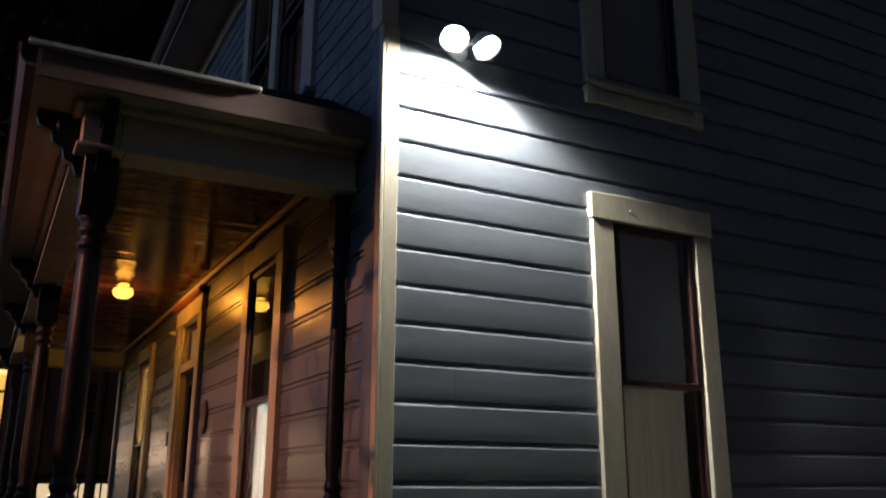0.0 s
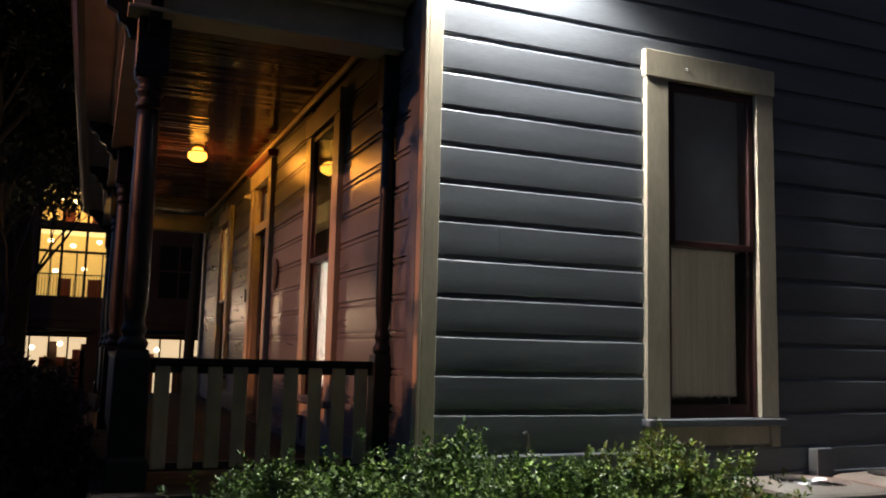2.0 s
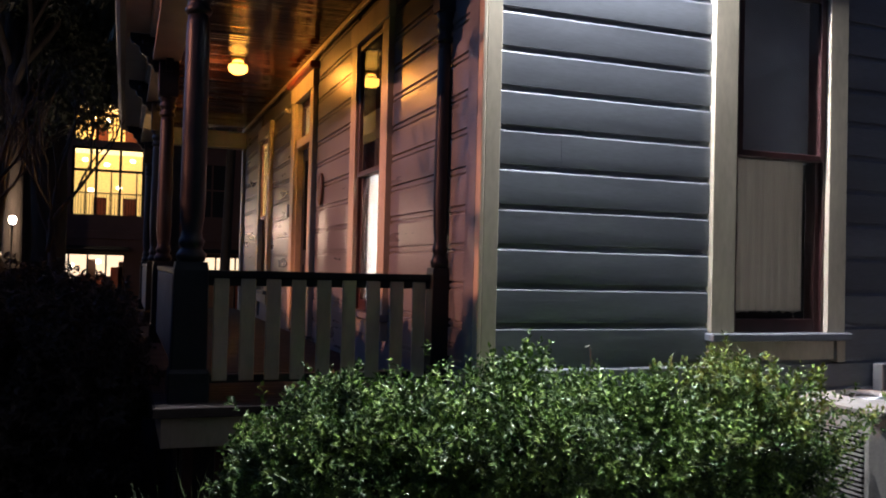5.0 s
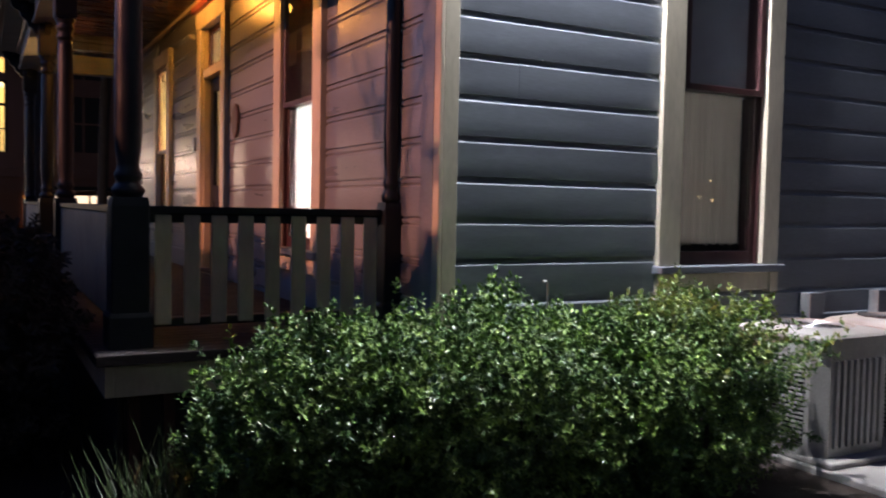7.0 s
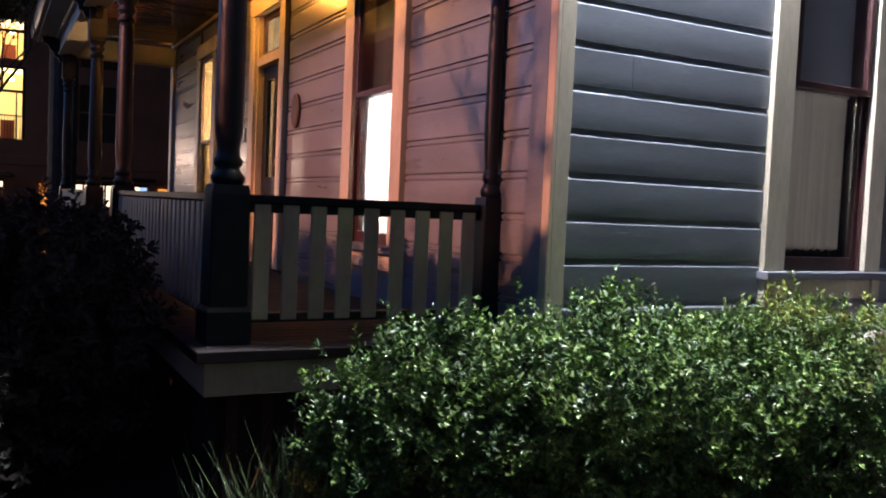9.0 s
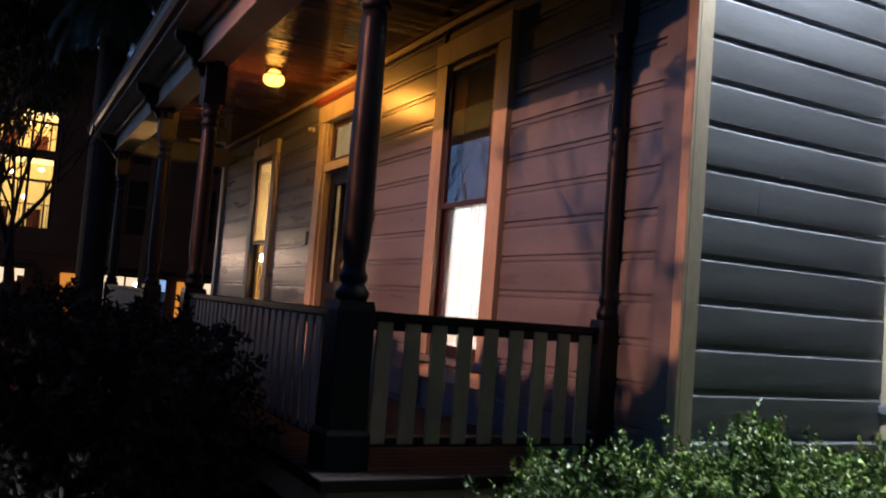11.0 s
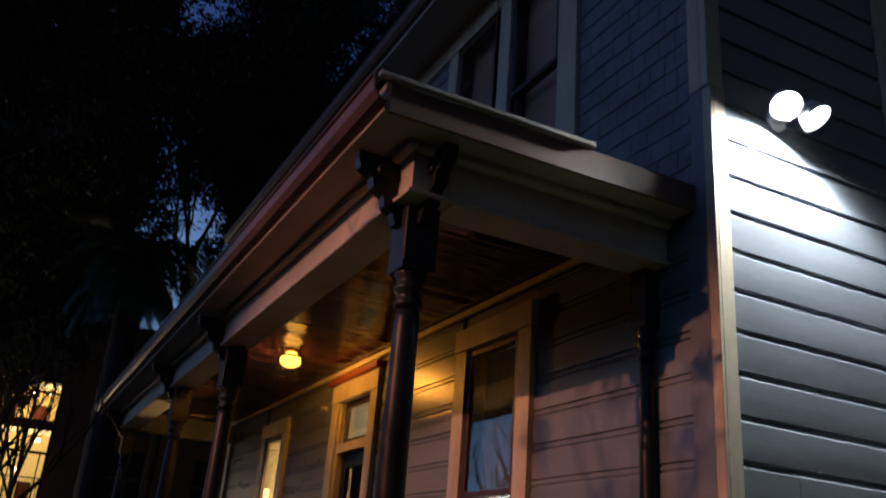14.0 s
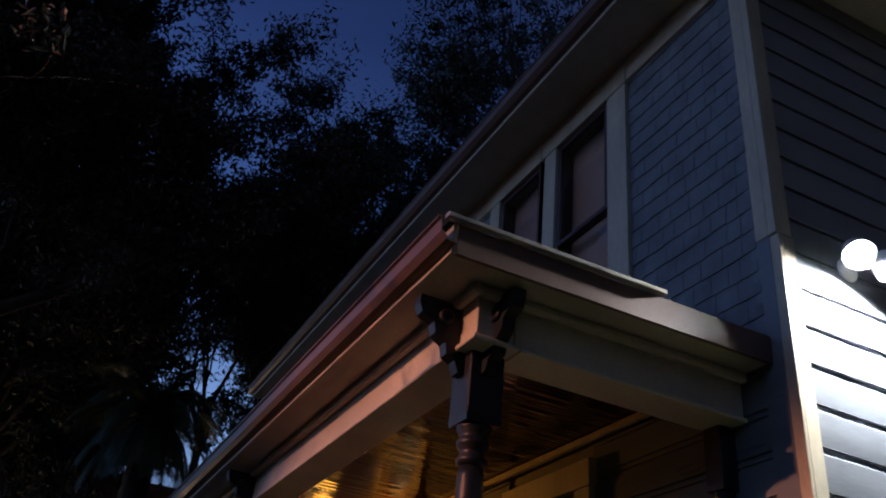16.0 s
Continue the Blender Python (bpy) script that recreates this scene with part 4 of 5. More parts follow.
def sprig_leaves(name, tips, dirs, length, per, size, material, parent, wide=0.52, seed=1):
    """Leafy twigs: pointed, folded leaves set spirally along each twig, joined in one mesh."""
    rng = np.random.default_rng(seed)
    n = len(tips)
    d = dirs / np.linalg.norm(dirs, axis=1, keepdims=True)
    u = np.cross(d, np.array([0.31, 0.12, 0.94]))
    u /= np.linalg.norm(u, axis=1, keepdims=True) + 1e-9
    w = np.cross(d, u)
    ln = length * rng.uniform(0.55, 1.25, (n, 1))
    a0 = rng.uniform(0, 6.28, n)
    allv = []
    for j in range(per):
        f = 1.0 - 0.92 * j / per
        a = (a0 + 2.4 * j + rng.normal(0, 0.3, n))[:, None]
        rad = u * np.cos(a) + w * np.sin(a)
        pos = tips - d * ln * (1 - f) + rng.normal(0, 0.004, (n, 3))
        ld = d * (0.55 if j else 1.6) + rad + rng.normal(0, 0.28, (n, 3)) + np.array([0, 0, 0.12])
        ld /= np.linalg.norm(ld, axis=1, keepdims=True)
        nn = d * 0.8 + np.array([0, 0, 0.55]) + rng.normal(0, 0.38, (n, 3))
        nn -= ld * np.sum(nn * ld, axis=1, keepdims=True)
        nn /= np.linalg.norm(nn, axis=1, keepdims=True) + 1e-9
        sd = np.cross(nn, ld)
        s = size * rng.uniform(0.6, 1.25, (n, 1)) * (0.62 if j == 0 else 1.0)
        up = nn * s * 0.10
        h = s * wide * 0.5
        allv.append(np.stack([pos, pos + ld * s * 0.32 + sd * h + up, pos + ld * s * 0.72 + sd * h * 0.72 + up, pos + ld * s - nn * s * 0.06,
                              pos + ld * s * 0.72 - sd * h * 0.72 + up, pos + ld * s * 0.32 - sd * h + up], 1))
    verts = np.concatenate(allv, 0).reshape(-1, 3)
    i = np.arange(n * per)[:, None] * 6
    faces = np.concatenate([i + np.array([[0, 1, 2, 3]]), i + np.array([[0, 3, 4, 5]])], 0)
    me = bpy.data.meshes.new(name)
    me.from_pydata(verts.tolist(), [], faces.tolist())
    me.materials.append(material)
    ob = new(name, me)
    ob.parent = parent
    return ob


def shrub(name, label, centre, radii, n, size, material, seed, group, amp=0.25, reach=0.8, taper=0.0, sprigs=26, per=13, twig=0.12, wide=0.52, shell=0.34):
    s = thing(name, label, "shrub", group, where=(0, 0, 0))
    rr = np.random.default_rng(seed + 50)
    p, d = lumpy(centre, radii, n, seed, shell=shell, amp=amp, taper=taper, power=3.4 if taper else 4.6)
    out = d * 0.9 + np.array([0, 0, 0.35]) + rr.normal(0, 0.38, d.shape)
    tagged(sprig_leaves("foliage", p, out, twig, per, size, material, s, wide, seed), kind="stuff")
    rng = random.Random(seed)
    bm = bmesh.new()
    for k in range(14):
        a = rng.uniform(0, 6.28)
        q = Vector((centre[0] + 0.15 * math.cos(a), centre[1] + 0.12 * math.sin(a), 0.0))
        e = Vector((centre[0] + radii[0] * reach * math.cos(a), centre[1] + radii[1] * reach * math.sin(a), centre[2] + radii[2] * rng.uniform(0.2, reach)))
        m_ = q.lerp(e, 0.5) + Vector((rng.uniform(-0.05, 0.05), rng.uniform(-0.05, 0.05), 0.08))
        bm_tube(bm, [q, m_, e], [0.014, 0.010, 0.004], 5)
    tagged(part("branchwork", bm, M_BARK, s), kind="stuff")
    a, f = rr.uniform(0, 6.28, sprigs), rr.uniform(0.05, 0.85, sprigs)
    hgt = rr.uniform(0.02, 0.15, sprigs) * min(1.0, radii[2] * 2.4)
    tops = np.stack([centre[0] + radii[0] * f * np.cos(a), centre[1] + radii[1] * f * np.sin(a), centre[2] + radii[2] * (1.0 - 0.30 * f * f) + hgt], 1)
    lean = np.stack([rr.normal(0, 0.25, sprigs), rr.normal(0, 0.25, sprigs), np.ones(sprigs)], 1)
    tagged(sprig_leaves("new_growth", tops, lean, twig * 1.5, per + 6, size, material, s, wide, seed + 9), kind="stuff")
    return s


HEDGE = "glossy green hedge shrub with small leaves, lit from above"
for c_, r_, n_, k_ in (((-1.10, -0.52, 0.28), (0.18, 0.28, 0.28), 500, 2), ((-0.80, -0.55, 0.415), (0.34, 0.42, 0.385), 1500, 3), ((-0.03, -0.58, 0.45), (0.46, 0.46, 0.42), 2000, 4),
                       ((0.55, -0.60, 0.39), (0.32, 0.42, 0.38), 1400, 5), ((1.10, -0.58, 0.43), (0.50, 0.46, 0.41), 2100, 6), ((-0.43, -0.56, 0.38), (0.26, 0.38, 0.36), 1100, 7)):
    shrub("hedge_shrub", HEDGE, c_, r_, int(n_ * 1.25), 0.028, M_HEDGE, k_, "hedge shrubs", amp=0.55, reach=0.5, taper=0.26, sprigs=60)

DARKB = "dark leafy shrub in deep shade beside the porch"
shrub("garden_shrub", DARKB, (-2.10, 1.50, 0.59), (0.58, 0.8, 0.60), 1100, 0.050, M_BUSH, 13, "porch shrubs", twig=0.16)
shrub("garden_shrub", DARKB, (-2.95, 2.1, 0.56), (0.75, 0.8, 0.57), 1100, 0.052, M_BUSH, 14, "porch shrubs", twig=0.16)
shrub("garden_shrub", DARKB, (-2.3, 3.0, 0.60), (0.7, 0.8, 0.61), 1100, 0.052, M_BUSH, 15, "porch shrubs", twig=0.16)
shrub("garden_shrub", DARKB, (-3.9, 2.4, 0.56), (0.8, 0.9, 0.58), 900, 0.055, M_BUSH, 16, "porch shrubs", twig=0.16)
shrub("garden_shrub", DARKB, (-2.75, 0.85, 0.32), (0.6, 0.6, 0.34), 650, 0.05, M_BUSH, 17, "porch shrubs", twig=0.16)
shrub("garden_shrub", DARKB, (-2.35, 7.6, 0.50), (0.6, 1.3, 0.52), 500, 0.06, M_BUSH, 18, "porch shrubs", twig=0.16)

# added out of view: keeps street light off the wall foot and porch rails
for k in range(8):
    low = 0.90 if k in (4, 5, 6) else 1.0
    shrub("unseen_shade_shrub", "unseen tall shrub added on the street side to block low street light", (-4.7 - 0.15 * (k % 2), -4.6 + 1.4 * k, 1.46 * low), (0.7, 0.95, (1.44 + 0.08 * (k % 3)) * low), 1500, 0.11, M_BUSH, 60 + k, "street side shrubs", twig=0.3)

rng = np.random.default_rng(8)
verts_, faces_ = [], []
for k in range(520):
    x, y = rng.normal(-1.30, 0.15), rng.normal(-0.52, 0.22)
    hgt, a, lean = rng.uniform(0.15, 0.50), rng.uniform(0, 6.28), rng.uniform(0.03, 0.22)
    dx, dy = math.cos(a), math.sin(a)
    b0 = len(verts_)
    for f, w_ in ((0, 0.003), (0.5, 0.0025), (1.0, 0.0006)):
        px, py = x + dx * lean * f * f, y + dy * lean * f * f
        verts_ += [(px - dy * w_, py + dx * w_, hgt * f), (px + dy * w_, py - dx * w_, hgt * f)]
    faces_ += [(b0, b0 + 1, b0 + 3, b0 + 2), (b0 + 2, b0 + 3, b0 + 5, b0 + 4)]
me = bpy.data.meshes.new("grass")
me.from_pydata(verts_, [], faces_)
me.materials.append(M_GRASS)
tagged(new("grass", me), "tuft of long thin grass at the hedge end", "grass", kind="stuff")


def tree(name, label, base, height, spread, seed, n_leaf, size, trunk=0.3, material=M_EUC, crown0=0.35, bare=False, group="garden trees", clump=0.9):
    """Tapered trunk, forked limbs and twigs, and a loose crown of leaf clumps at their ends."""
    rng = random.Random(seed)
    t = thing(name, label, "tree", group, where=(0, 0, 0))
    ends = []

    def grow(bm, p, d, length, r, depth):
        pts, rad = [p.copy()], [r]
        q = p.copy()
        for k in range(4):
            d = (d + Vector((rng.uniform(-0.22, 0.22), rng.uniform(-0.22, 0.22), rng.uniform(-0.05, 0.14)))).normalized()
            q = q + d * length / 4
            pts.append(q.copy())
            rad.append(r * (1 - 0.14 * (k + 1)))
            if depth >= 2:
                ends.append(q.copy())
        bm_tube(bm, pts, rad, 7 if depth < 2 else 5)
        if depth < 4:
            for k in range(3 if depth < 3 else 2):
                a = rng.uniform(0, 6.28)
                nd = (d * 0.75 + Vector((math.cos(a) * spread, math.sin(a) * spread, rng.uniform(-0.05, 0.45)))).normalized()
                grow(bm, pts[-1 - (k % 3)], nd, length * rng.uniform(0.55, 0.8), r * 0.52, depth + 1)
    b = Vector(base)
    bm = bmesh.new()
    top = b + Vector((rng.uniform(-0.3, 0.3), rng.uniform(-0.3, 0.3), height * crown0))
    bm_tube(bm, [b, b.lerp(top, 0.15), b.lerp(top, 0.55) + Vector((0.1, 0.05, 0)), top], [trunk * 1.3, trunk, trunk * 0.85, trunk * 0.7], 12)
    part("trunk", bm, M_BARK, t, "", True)
    bm = bmesh.new()
    for k in range(5):
        a = 6.28 * k / 5 + rng.uniform(-0.4, 0.4)
        grow(bm, b.lerp(top, rng.uniform(0.75, 1.0)), Vector((math.cos(a) * spread, math.sin(a) * spread, rng.uniform(0.6, 1.2))).normalized(), height * 0.27, trunk * 0.45, 1)
    tagged(part("branchwork", bm, M_BARK, t, "", True), kind="stuff")
    if not bare:
        nr = np.random.default_rng(seed)
        e = np.array([tuple(v) for v in ends])
        e = e[nr.random(len(e)) < 0.8]
        m_ = max(1, n_leaf // 70)
        tuft = e[nr.integers(0, len(e), m_)] + nr.normal(0, clump * 0.42, (m_, 3)) * np.array([1, 1, 0.75])
        wide_ = clump * nr.uniform(0.12, 0.34, m_)
        pick = nr.integers(0, m_, n_leaf)
        c = tuft[pick] + nr.normal(0, 1, (n_leaf, 3)) * wide_[pick][:, None] * np.array([1, 1, 0.8])
        tagged(leaves("crown", c, nr.normal(0, 1, (n_leaf, 3)), size, material, t, 0.5, 0.42, seed, 0.8), kind="stuff")
    return t


TALL = "tall dark tree with loose grey-green crown against dusk sky"
tree("garden_tree", TALL, (-5.6, 15.5, 0), 20, 0.75, 21, 190000, 0.16, 0.42, crown0=0.45, clump=0.85)
tree("garden_tree", TALL, (-6.6, 27.0, -1.5), 20, 0.5, 22, 80000, 0.25, 0.40, crown0=0.5, clump=1.5)
tree("garden_tree", TALL, (-4.9, 26.0, -1.4), 15.5, 0.48, 28, 80000, 0.19, 0.30, crown0=0.68, clump=1.0)
tree("garden_tree", "dark garden tree with a low dense crown", (-5.0, 28.5, -1.5), 13, 0.42, 29, 80000, 0.22, 0.34, crown0=0.48, clump=1.1)
tree("garden_tree", "tall dark tree behind the house, crown above the roof", (3.6, 22.0, -1.1), 19.3, 0.56, 23, 150000, 0.17, 0.38, crown0=0.60, clump=0.95)
tree("garden_tree", "tall dark tree close behind the house, crown above the roof", (6.3, 14.0, -0.3), 17.6, 0.36, 24, 26000, 0.15, 0.36, crown0=0.86, clump=0.7)
tree("garden_tree", "tall dark tree farther down the garden", (6.0, 30.0, -1.6), 19, 0.55, 27, 100000, 0.20, 0.40, crown0=0.72, clump=1.1)
tree("garden_tree", "slender dark tree far behind the palm", (2.0, 30.0, -1.6), 17.5, 0.30, 37, 15000, 0.17, 0.20, crown0=0.84, clump=0.8)
tree("old_street_tree", "massive dark old trunk in front of the street building", (-4.85, 34.0, -1.7), 15.2, 0.42, 26, 80000, 0.27, 1.0, crown0=0.70, group="street trees", clump=1.5)
tree("bare_sapling", "slim bare young tree in front of lit windows", (-2.72, 6.6, 0), 3.7, 0.40, 31, 0, 0.1, 0.09, bare=True, crown0=0.42, group="saplings")
tree("bare_sapling", "slim bare young tree in front of lit windows", (-2.60, 8.4, 0), 4.4, 0.35, 35, 0, 0.1, 0.075, bare=True, crown0=0.42, group="saplings")
tree("young_tree", "slim young tree with sparse leaves in the front garden", (-5.2, -0.05, 0), 5.3, 0.62, 33, 1100, 0.06, 0.034, crown0=0.5, clump=0.34, group="saplings")


def palm(base, height, seed):
    """A feather palm: thick ringed trunk and arching fronds of many narrow leaflets."""
    rng = np.random.default_rng(seed)
    t = thing("palm_tree", "tall dark feather palm with drooping fronds", "palm")
    b = Vector(base)
    bm = bmesh.new()
    prof = []
    for k in range(40):
        prof.append((0.34 + 0.02 * (k % 2), height * k / 39))
    prof += [(0.50, height + 0.2), (0.55, height + 0.6), (0.2, height + 1.0)]
    bm_lathe(bm, prof, b, 16)
    part("trunk", bm, M_BARK, t)
    top = b + Vector((0, 0, height + 0.7))
    for k in range(64):
        a, el = rng.uniform(0, 6.28), rng.uniform(-0.6, 1.15)
        L = rng.uniform(2.2, 2.9)
        d = Vector((math.cos(a) * math.cos(el), math.sin(a) * math.cos(el), math.sin(el)))
        pts, q = [], top.copy()
        for s in range(13):
            pts.append(q.copy())
            d = (d + Vector((0, 0, -0.10 - 0.014 * s))).normalized()
            q = q + d * (L / 12)
        bm = bmesh.new()
        bm_tube(bm, pts, [0.03 * (1 - s / 14) for s in range(13)], 4)
        for s in range(1, 12):
            for h in (0, 0.33, 0.66):
                c = pts[s].lerp(pts[s + 1], h)
                dd = (pts[s + 1] - pts[s]).normalized()
                sd = dd.cross(Vector((0, 0, 1)))
                if sd.length < 0.05:
                    sd = Vector((1, 0, 0))
                sd.normalize()
                ll = 0.55 * math.sin(math.pi * (s + h) / 13) ** 0.6
                for sg in (-1, 1):
                    tip = c + (sd * sg * 0.75 + dd * 0.55 + Vector((0, 0, -0.30))) * ll
                    bm.faces.new((bm.verts.new(c + dd * 0.034), bm.verts.new(c - dd * 0.034), bm.verts.new(tip)))
        part("frond", bm, M_PALM, t)


palm((-0.55, 21.0, -1.0), 9.3, 41)

# ---------------------------------------------------------------- street behind the garden
SY, SZ = 40.0, -1.70
bld = thing("street_building", "three-storey red-brown building with lit windows at dusk", "building")


def facade(holes, x0, x1, z0, z1):
    ca = sorted({x0, x1, *[h[0] for h in holes], *[h[1] for h in holes]})
    cz = sorted({z0, z1, *[h[2] for h in holes], *[h[3] for h in holes]})
    bm = bmesh.new()
    for u0, u1 in zip(ca, ca[1:]):
        for v0, v1 in zip(cz, cz[1:]):
            mu, mv = (u0 + u1) / 2, (v0 + v1) / 2
            if not any(h[0] < mu < h[1] and h[2] < mv < h[3] for h in holes):
                bm_box(bm, (u0, SY, v0), (u1, SY + 0.4, v1))
    bmesh.ops.remove_doubles(bm, verts=bm.verts, dist=1e-4)
    part("wall", bm, M_BRICKWALL, bld)


LIT1 = (-4.05, -0.80, 3.50, 6.72)
LIT2 = (-4.05, -0.80, 7.05, 8.90)
SHOPS = [(-10.6, -6.1, SZ, 1.70), (-4.9, -1.6, SZ, 1.70), (0.75, 4.6, SZ, 1.70), (6.3, 10.0, SZ, 1.70)]
DIM = [(1.4 + 4.2 * k, 3.4 + 4.2 * k, z, z + 2.6) for k in range(4) for z in (3.6, 7.0)] + [(-8.4, -6.4, 3.6, 6.2), (-8.4, -6.4, 7.0, 9.6)]
STAIR = (-9.52, -9.14, 3.80, 5.30)
facade([LIT1, LIT2, STAIR, *SHOPS, *DIM], -18, 24, SZ, 11.6)
boxpart("cornice", (-18.2, SY - 0.35, 11.6), (24.2, SY + 0.5, 11.95), M_BRICKWALL, bld, 0.03)
boxpart("band", (-18.0, SY - 0.12, 2.35), (24.0, SY - 0.001, 2.75), M_BRICKWALL, bld, 0.02)
boxpart("roof", (-18.0, SY + 0.4, 11.3), (24.0, SY + 12, 11.6), M_ROOF, bld)
for x0, x1, z0, z1 in (LIT1, LIT2):
    w = boxpart("window", (x0, SY + 0.10, z0), (x0 + 0.12, SY + 0.22, z1), M_BLACKIRON, bld)
    boxpart("frame", (x1 - 0.12, SY + 0.10, z0), (x1, SY + 0.22, z1), M_BLACKIRON, w)
    for f in (0.33, 0.66):
        xm = x0 + (x1 - x0) * f
        boxpart("mullion", (xm - 0.06, SY + 0.10, z0), (xm + 0.06, SY + 0.22, z1), M_BLACKIRON, w)
    zt = z0 + (z1 - z0) * 0.64
    boxpart("mullion", (x0 + 0.12, SY + 0.10, zt), (x1 - 0.12, SY + 0.20, zt + 0.12), M_BLACKIRON, w)
    boxpart("frame", (x0 + 0.12, SY + 0.10, z1 - 0.10), (x1 - 0.12, SY + 0.20, z1), M_BLACKIRON, w)
    for xm in (x0 + 0.62, x0 + 1.75, x0 + 2.90):
        boxpart("door_stile", (xm - 0.03, SY + 0.12, z0), (xm + 0.03, SY + 0.18, zt), M_BLACKIRON, w)
    boxpart("pane", (x0, SY + 0.25, z0), (x1, SY + 0.26, z1), M_GLASS, w).visible_shadow = False
    boxpart("glow_wall", (x0 - 0.3, SY + 3.4, z0 - 0.1), (x1 + 0.3, SY + 3.5, z1 + 0.2), M_GLOWROOM, w, 0, "glowing wall standing for a warm lit room")
    boxpart("ceiling_panel", (x0 - 0.3, SY + 0.45, z1 + 0.05), (x1 + 0.3, SY + 3.4, z1 + 0.15), M_GLOWCEIL, w)
    for xx, zz in ((x0 + 0.5, z1 - 0.55), (x0 + 1.5, z1 - 0.75), (x0 + 2.7, z1 - 0.5), (x0 + 2.1, z0 + 1.35), (x0 + 0.8, z0 + 1.2)):
        bm = bmesh.new()
        bm_lathe(bm, [(0.03, 0.0), (0.12, 0.04), (0.12, 0.14), (0.03, 0.18)], (xx, SY + 1.6, zz), 10)
        part("lamp", bm, M_PENDANT, w, "glowing lamp", True)
    for xx, zz in ((x0 + 0.9, z0 + 0.1), (x0 + 2.3, z0 + 0.1)):
        boxpart("cabinet", (xx, SY + 2.6, z0 - 0.1), (xx + 0.6, SY + 3.0, zz + 0.9), M_REDCAP, w)
x0, x1, z0, z1 = STAIR
w = boxpart("window", (x0, SY + 0.10, z0), (x0 + 0.05, SY + 0.18, z1), M_BLACKIRON, bld)
boxpart("frame", (x1 - 0.05, SY + 0.10, z0), (x1, SY + 0.18, z1), M_BLACKIRON, w)
boxpart("mullion", (x0 + 0.05, SY + 0.10, z0 + 0.5), (x1 - 0.05, SY + 0.16, z0 + 0.55), M_BLACKIRON, w)
boxpart("glow_blind", (x0 + 0.05, SY + 0.19, z0), (x1 - 0.05, SY + 0.20, z1), M_GLOWSTAIR, w, 0, "amber blind that glows in place of lamplight behind it")
bal = boxpart("balcony_rail", (LIT1[0], SY - 0.06, LIT1[2] + 1.0), (LIT1[1], SY - 0.02, LIT1[2] + 1.05), M_BLACKIRON, bld)
for k in range(26):
    x = LIT1[0] + 0.07 + k * (LIT1[1] - LIT1[0] - 0.14) / 25
    boxpart("bar", (x - 0.012, SY - 0.05, LIT1[2]), (x + 0.012, SY - 0.03, LIT1[2] + 1.0), M_BLACKIRON, bal)
for x0, x1, z0, z1 in SHOPS:
    s = boxpart("shop_window", (x0, SY + 0.10, z1 - 0.12), (x1, SY + 0.22, z1), M_BLACKIRON, bld)
    n = 4
    for k in range(n + 1):
        xm = x0 + (x1 - x0) * k / n
        boxpart("mullion", (xm - 0.04, SY + 0.10, z0), (xm + 0.04, SY + 0.22, z1 - 0.12), M_BLACKIRON, s)
    boxpart("glow_wall", (x0 - 0.2, SY + 4.0, z0), (x1 + 0.2, SY + 4.1, z1 + 0.3), M_GLOWSHOP, s, 0, "glowing wall standing for a bright shop interior")
    for k in range(2):
        bm = bmesh.new()
        bm_lathe(bm, [(0.03, 0.0), (0.11, 0.05), (0.12, 0.16), (0.04, 0.22)], (x0 + 0.9 + k * (x1 - x0 - 2.1), SY + 1.2 + 0.5 * (k % 2), z1 - 0.75 + 0.2 * (k % 3)), 10)
        part("lamp", bm, M_PENDANT, s, "glowing lamp", True)
    for k in range(9):
        xm = x0 + 0.1 + k * (x1 - x0) / 9
        hh = random.uniform(1.6, 3.1)
        boxpart("shelf", (xm, SY + 2.0, z0), (xm + random.uniform(0.3, 0.6), SY + 2.4, z0 + hh), M_REDCAP if k % 2 else M_BRICKWALL, s)
    boxpart("awning", (x0 - 0.2, SY - 0.9, z1 + 0.10), (x1 + 0.2, SY - 0.001, z1 + 0.30), M_BLACKIRON, s, 0.02)
# piers glow orange themselves; no lamp shines on them
for x in (-5.5, 0.2, 5.4):
    boxpart("glow_pier", (x - 0.35, SY - 0.10, SZ), (x + 0.35, SY - 0.002, 1.55), M_GLOWORANGE, bld, 0.02, "pier between shop fronts, glowing orange in place of lamplight")
for x0, x1, z0, z1 in DIM:
    w = boxpart("window", (x0, SY + 0.12, z0), (x1, SY + 0.16, z1), M_DARK, bld)
    for xm in (x0, (x0 + x1) / 2 - 0.04, x1 - 0.08):
        boxpart("frame", (xm, SY + 0.06, z0), (xm + 0.08, SY + 0.12, z1), M_BRICKWALL, w)
    boxpart("frame", (x0 + 0.08, SY + 0.06, (z0 + z1) / 2), (x1 - 0.08, SY + 0.12, (z0 + z1) / 2 + 0.08), M_BRICKWALL, w)


def street_lamp(where, height, material, label, group, k=1.0):
    x, y, z = where
    s = thing("street_lamp", label, "street lamp", group, where=where)
    bm = bmesh.new()
    bm_lathe(bm, [(0.12 * k, 0.0), (0.12 * k, 0.2), (0.07 * k, 0.3), (0.05 * k, 0.6), (0.04 * k, height - 0.35 * k), (0.07 * k, height - 0.30 * k), (0.07 * k, height - 0.26 * k)], (0, 0, 0), 12)
    part("pole", bm, M_BLACKIRON, s, "", True)
    bm = bmesh.new()
    bm_lathe(bm, [(0.07 * k, height - 0.26 * k), (0.15 * k, height - 0.16 * k), (0.17 * k, height - 0.02 * k), (0.13 * k, height + 0.10 * k), (0.04 * k, height + 0.16 * k)], (0, 0, 0), 14)
    part("globe", bm, material, s, "glowing globe", True).visible_shadow = False


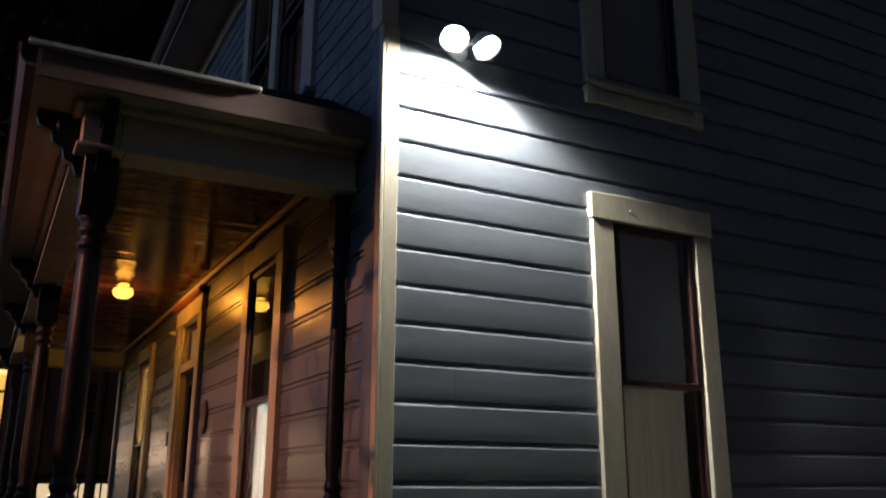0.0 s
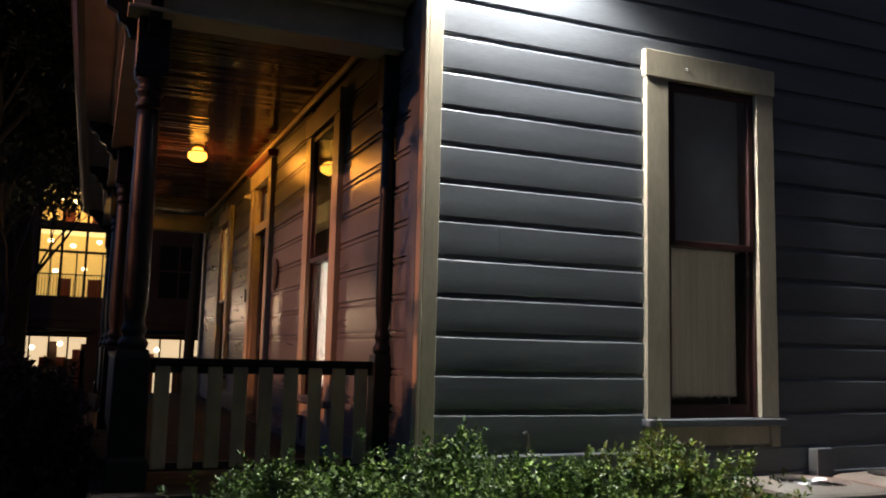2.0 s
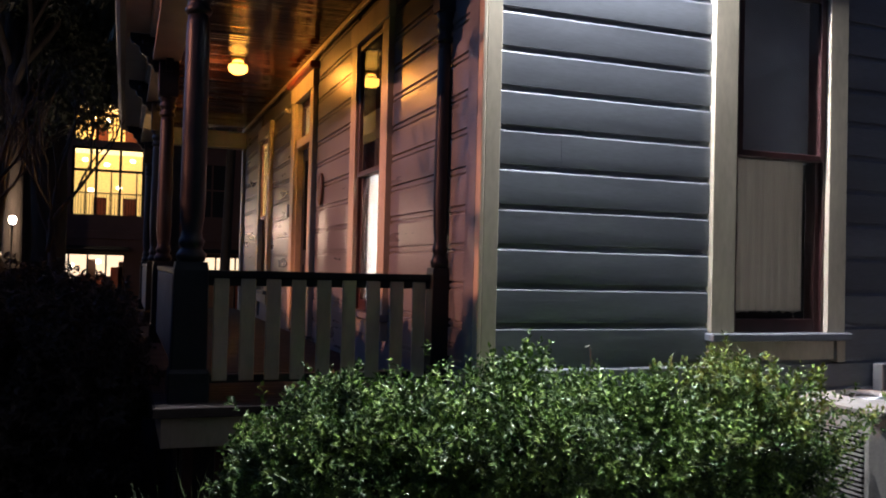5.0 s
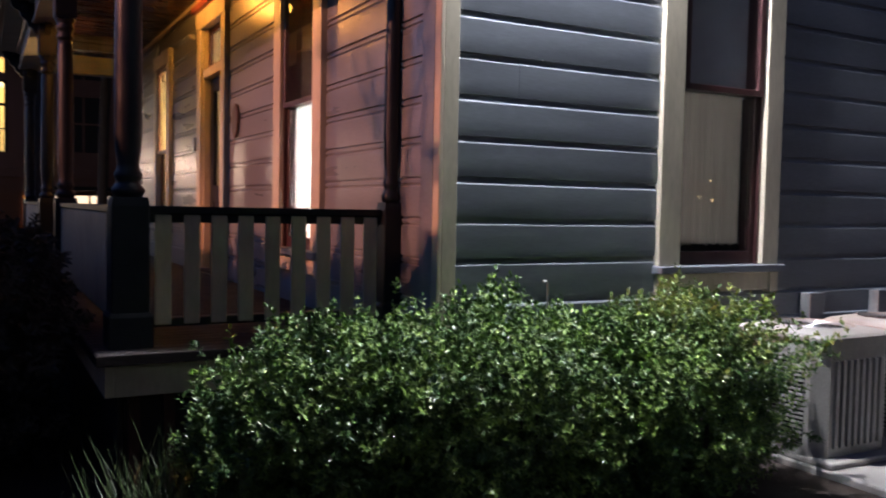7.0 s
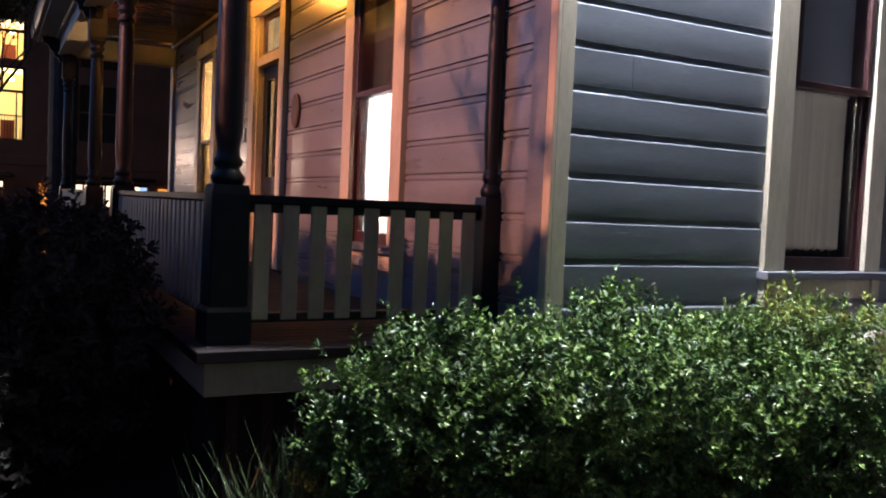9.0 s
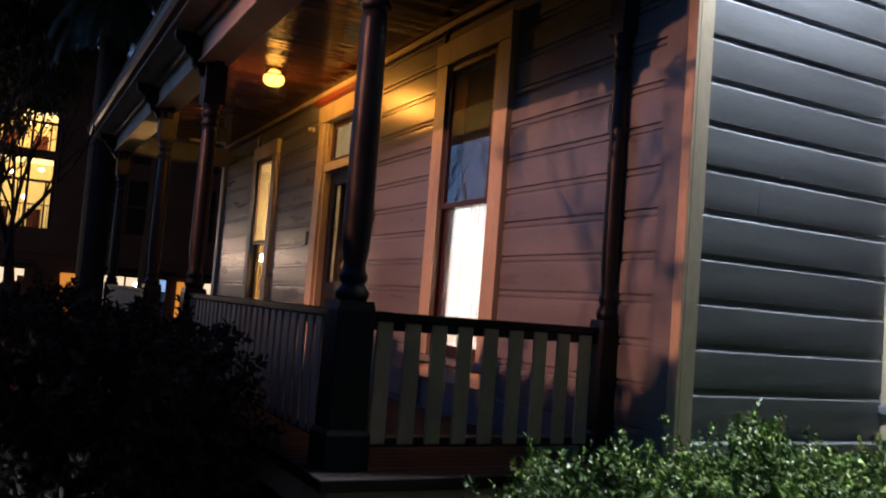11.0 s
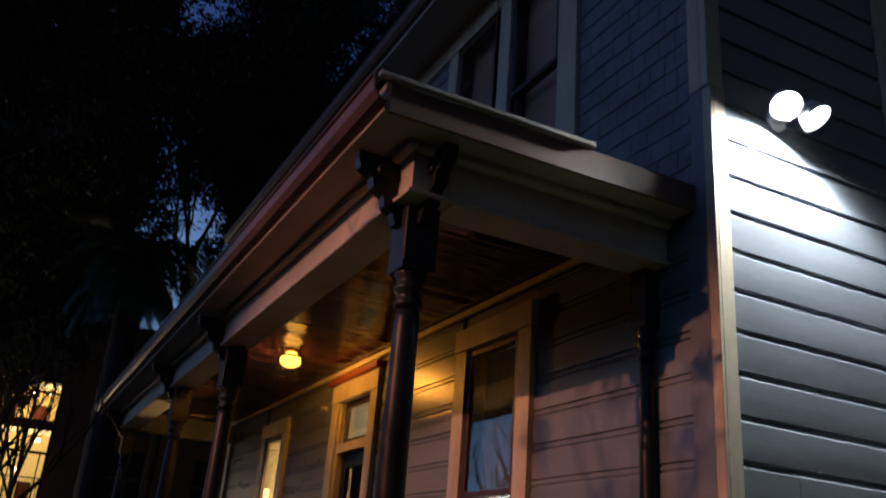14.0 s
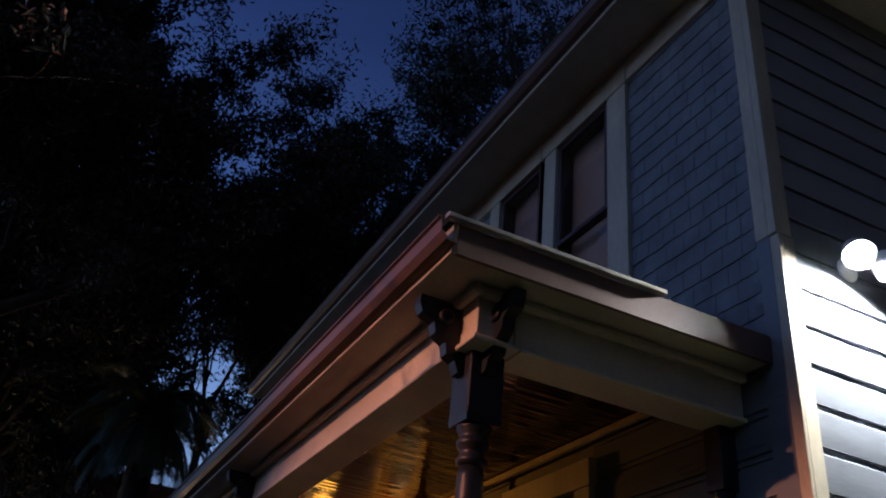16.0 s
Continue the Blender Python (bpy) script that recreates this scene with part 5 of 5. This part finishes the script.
street_lamp((-4.78, 24.5, -1.45), 3.95, M_STREETLAMP, "lit globe street lamp on a dark iron pole", "street lamps", 0.62)
street_lamp((-22.0, 0.3, 0.0), 9.8, M_AMBER, "amber street lamp on a dark iron pole", "street lamps")
for x, y, z in ((18.92, -16.69, 2.36), (18.68, -16.88, 1.86), (19.00, -16.64, 1.74)):
    street_lamp((x, y, 0.0), z, M_AMBER, "distant amber garden lamp on a dark pole", "garden lamps", 0.19)


# ---------------------------------------------------------------- main roof and upper eaves
roof = thing("main_roof", "dark shingled main roof with brown gutter and pale soffit", "roof", kind="structure")
boxpart("soffit", (-0.40, -0.45, 5.995), (-0.001, END + 0.45, 6.015), M_BEAM, roof)
boxpart("soffit", (0.0, -0.45, 5.995), (11.4, -0.001, 6.015), M_BEAM, roof)
boxpart("fascia", (-0.42, -0.47, 5.97), (-0.40, END + 0.45, 6.12), M_BEAM, roof)
boxpart("fascia", (-0.40, -0.47, 5.97), (11.4, -0.45, 6.12), M_BEAM, roof)
bm = bmesh.new()
bm_prism(bm, [(-0.421, 6.01), (-0.46, 6.01), (-0.495, 6.04), (-0.50, 6.10), (-0.51, 6.105), (-0.51, 6.115), (-0.49, 6.115), (-0.485, 6.05), (-0.455, 6.022), (-0.421, 6.022)], "y", -0.47, END + 0.46)
part("gutter", bm, M_GUTTER, roof, "brown painted metal gutter")
bm = bmesh.new()
v = [bm.verts.new(p) for p in ((-0.46, -0.48, 6.122), (11.5, -0.48, 6.122), (11.5, END + 0.48, 6.122), (-0.46, END + 0.48, 6.122), (4.2, 4.4, 9.3), (6.8, 4.4, 9.3))]
for f in ((0, 1, 5, 4), (1, 2, 5), (2, 3, 4, 5), (3, 0, 4)):
    bm.faces.new([v[k] for k in f])
bmesh.ops.solidify(bm, geom=bm.faces[:], thickness=0.03)
part("roofing", bm, M_ROOF, roof)

# ---------------------------------------------------------------- boards, shingles and floor boards of the setting
LEVELS1 = range(3, 19)
for k in LEVELS1:
    z = Z0 + PITCH * k + 0.1
    # side wall
    if z < 0.82:
        board("siding_board", wall_side, k, 1.401, 11.0, wall_side, "y")
    elif 0.84 < z < 3.17:
        if k == 9:
            board("siding_board", wall_side, k, 0.109, 0.4635, wall_side, "y", 0.0022)
            board("siding_board", wall_side, k, 0.464, 1.386, wall_side, "y")
        else:
            board("siding_board", wall_side, k, 0.109, 1.386, wall_side, "y")
        board("siding_board", wall_side, k, 2.364, 11.0, wall_side, "y")
    else:
        board("siding_board", wall_side, k, 0.109, 11.0, wall_side, "y")
    # front wall, between the openings
    if 0.66 < z < 3.32:
        for a, b_ in ((0.097, 1.532), (2.498, 3.905), (5.005, 6.412), (7.378, END - 0.121)):
            board("siding_board", wall_front, k, a, b_, wall_front, "x")
for k in range(19, 30):
    z = Z0 + PITCH * k
    if z > 5.9:
        break
    cut = z + 0.1 < 5.80
    for a, b_ in (((0.102, 1.386), (2.364, 11.0)) if cut else ((0.102, 11.0),)):
        board("siding_board", wall_side, k, a, b_, wall_side, "y")


def shingle_courses(name, spans, z0, z1, parent):
    """Rows of butt-ended shingles with uneven widths and lips, joined in one mesh."""
    rng = random.Random(77)
    vs, fs = [], []
    z, row = z0, 0
    while z < z1:
        for a0, a1, h0, h1 in spans:
            if not h0 <= z < h1:
                continue
            y = a0
            while y < a1 - 0.02:
                w_ = min(rng.uniform(0.08, 0.18), a1 - y)
                o = -0.003 - rng.uniform(0, 0.003)
                zb = z + rng.uniform(-0.004, 0.004)
                b0 = len(vs)
                vs += [(o, y + 0.002, zb), (o, y + w_ - 0.002, zb), (0.004, y + w_ - 0.002, zb + 0.135), (0.004, y + 0.002, zb + 0.135), (0.028, y + 0.002, zb), (0.028, y + w_ - 0.002, zb)]
                fs += [(b0, b0 + 3, b0 + 2, b0 + 1), (b0 + 4, b0, b0 + 1, b0 + 5), (b0, b0 + 4, b0 + 3), (b0 + 1, b0 + 2, b0 + 5)]
                y += w_
        z += 0.125
        row += 1
    me = bpy.data.meshes.new(name)
    me.from_pydata(vs, [], fs)
    me.materials.append(M_SHINGLE)
    ob = new(name, me)
    ob.parent = parent
    return tagged(ob, "grey-blue painted wall shingles", kind="stuff")


shingle_courses("shingles", [(0.117, 1.16, 3.4, 5.8), (3.03, 6.24, 3.4, 5.8), (7.22, END - 0.125, 3.4, 5.8), (1.16, 3.03, 3.4, 3.9), (6.24, 7.22, 3.4, 3.9)], 3.40, 5.79, wall_front)
deck_mesh = {}
y = DY0 - 0.025
while y < DY1:
    w_ = 0.088
    if "m" not in deck_mesh:
        bm = bmesh.new()
        bm_box(bm, (DX0 - 0.03, 0.0, 0.622), (-0.036, w_ - 0.004, DZ), 0.004)
        deck_mesh["m"] = mesh_of("deck_board", bm, M_DECK)
    d_ = new("deck_board", deck_mesh["m"])
    d_.parent = porch
    d_.location = (0, y, random.uniform(-0.001, 0.001))
    y += w_
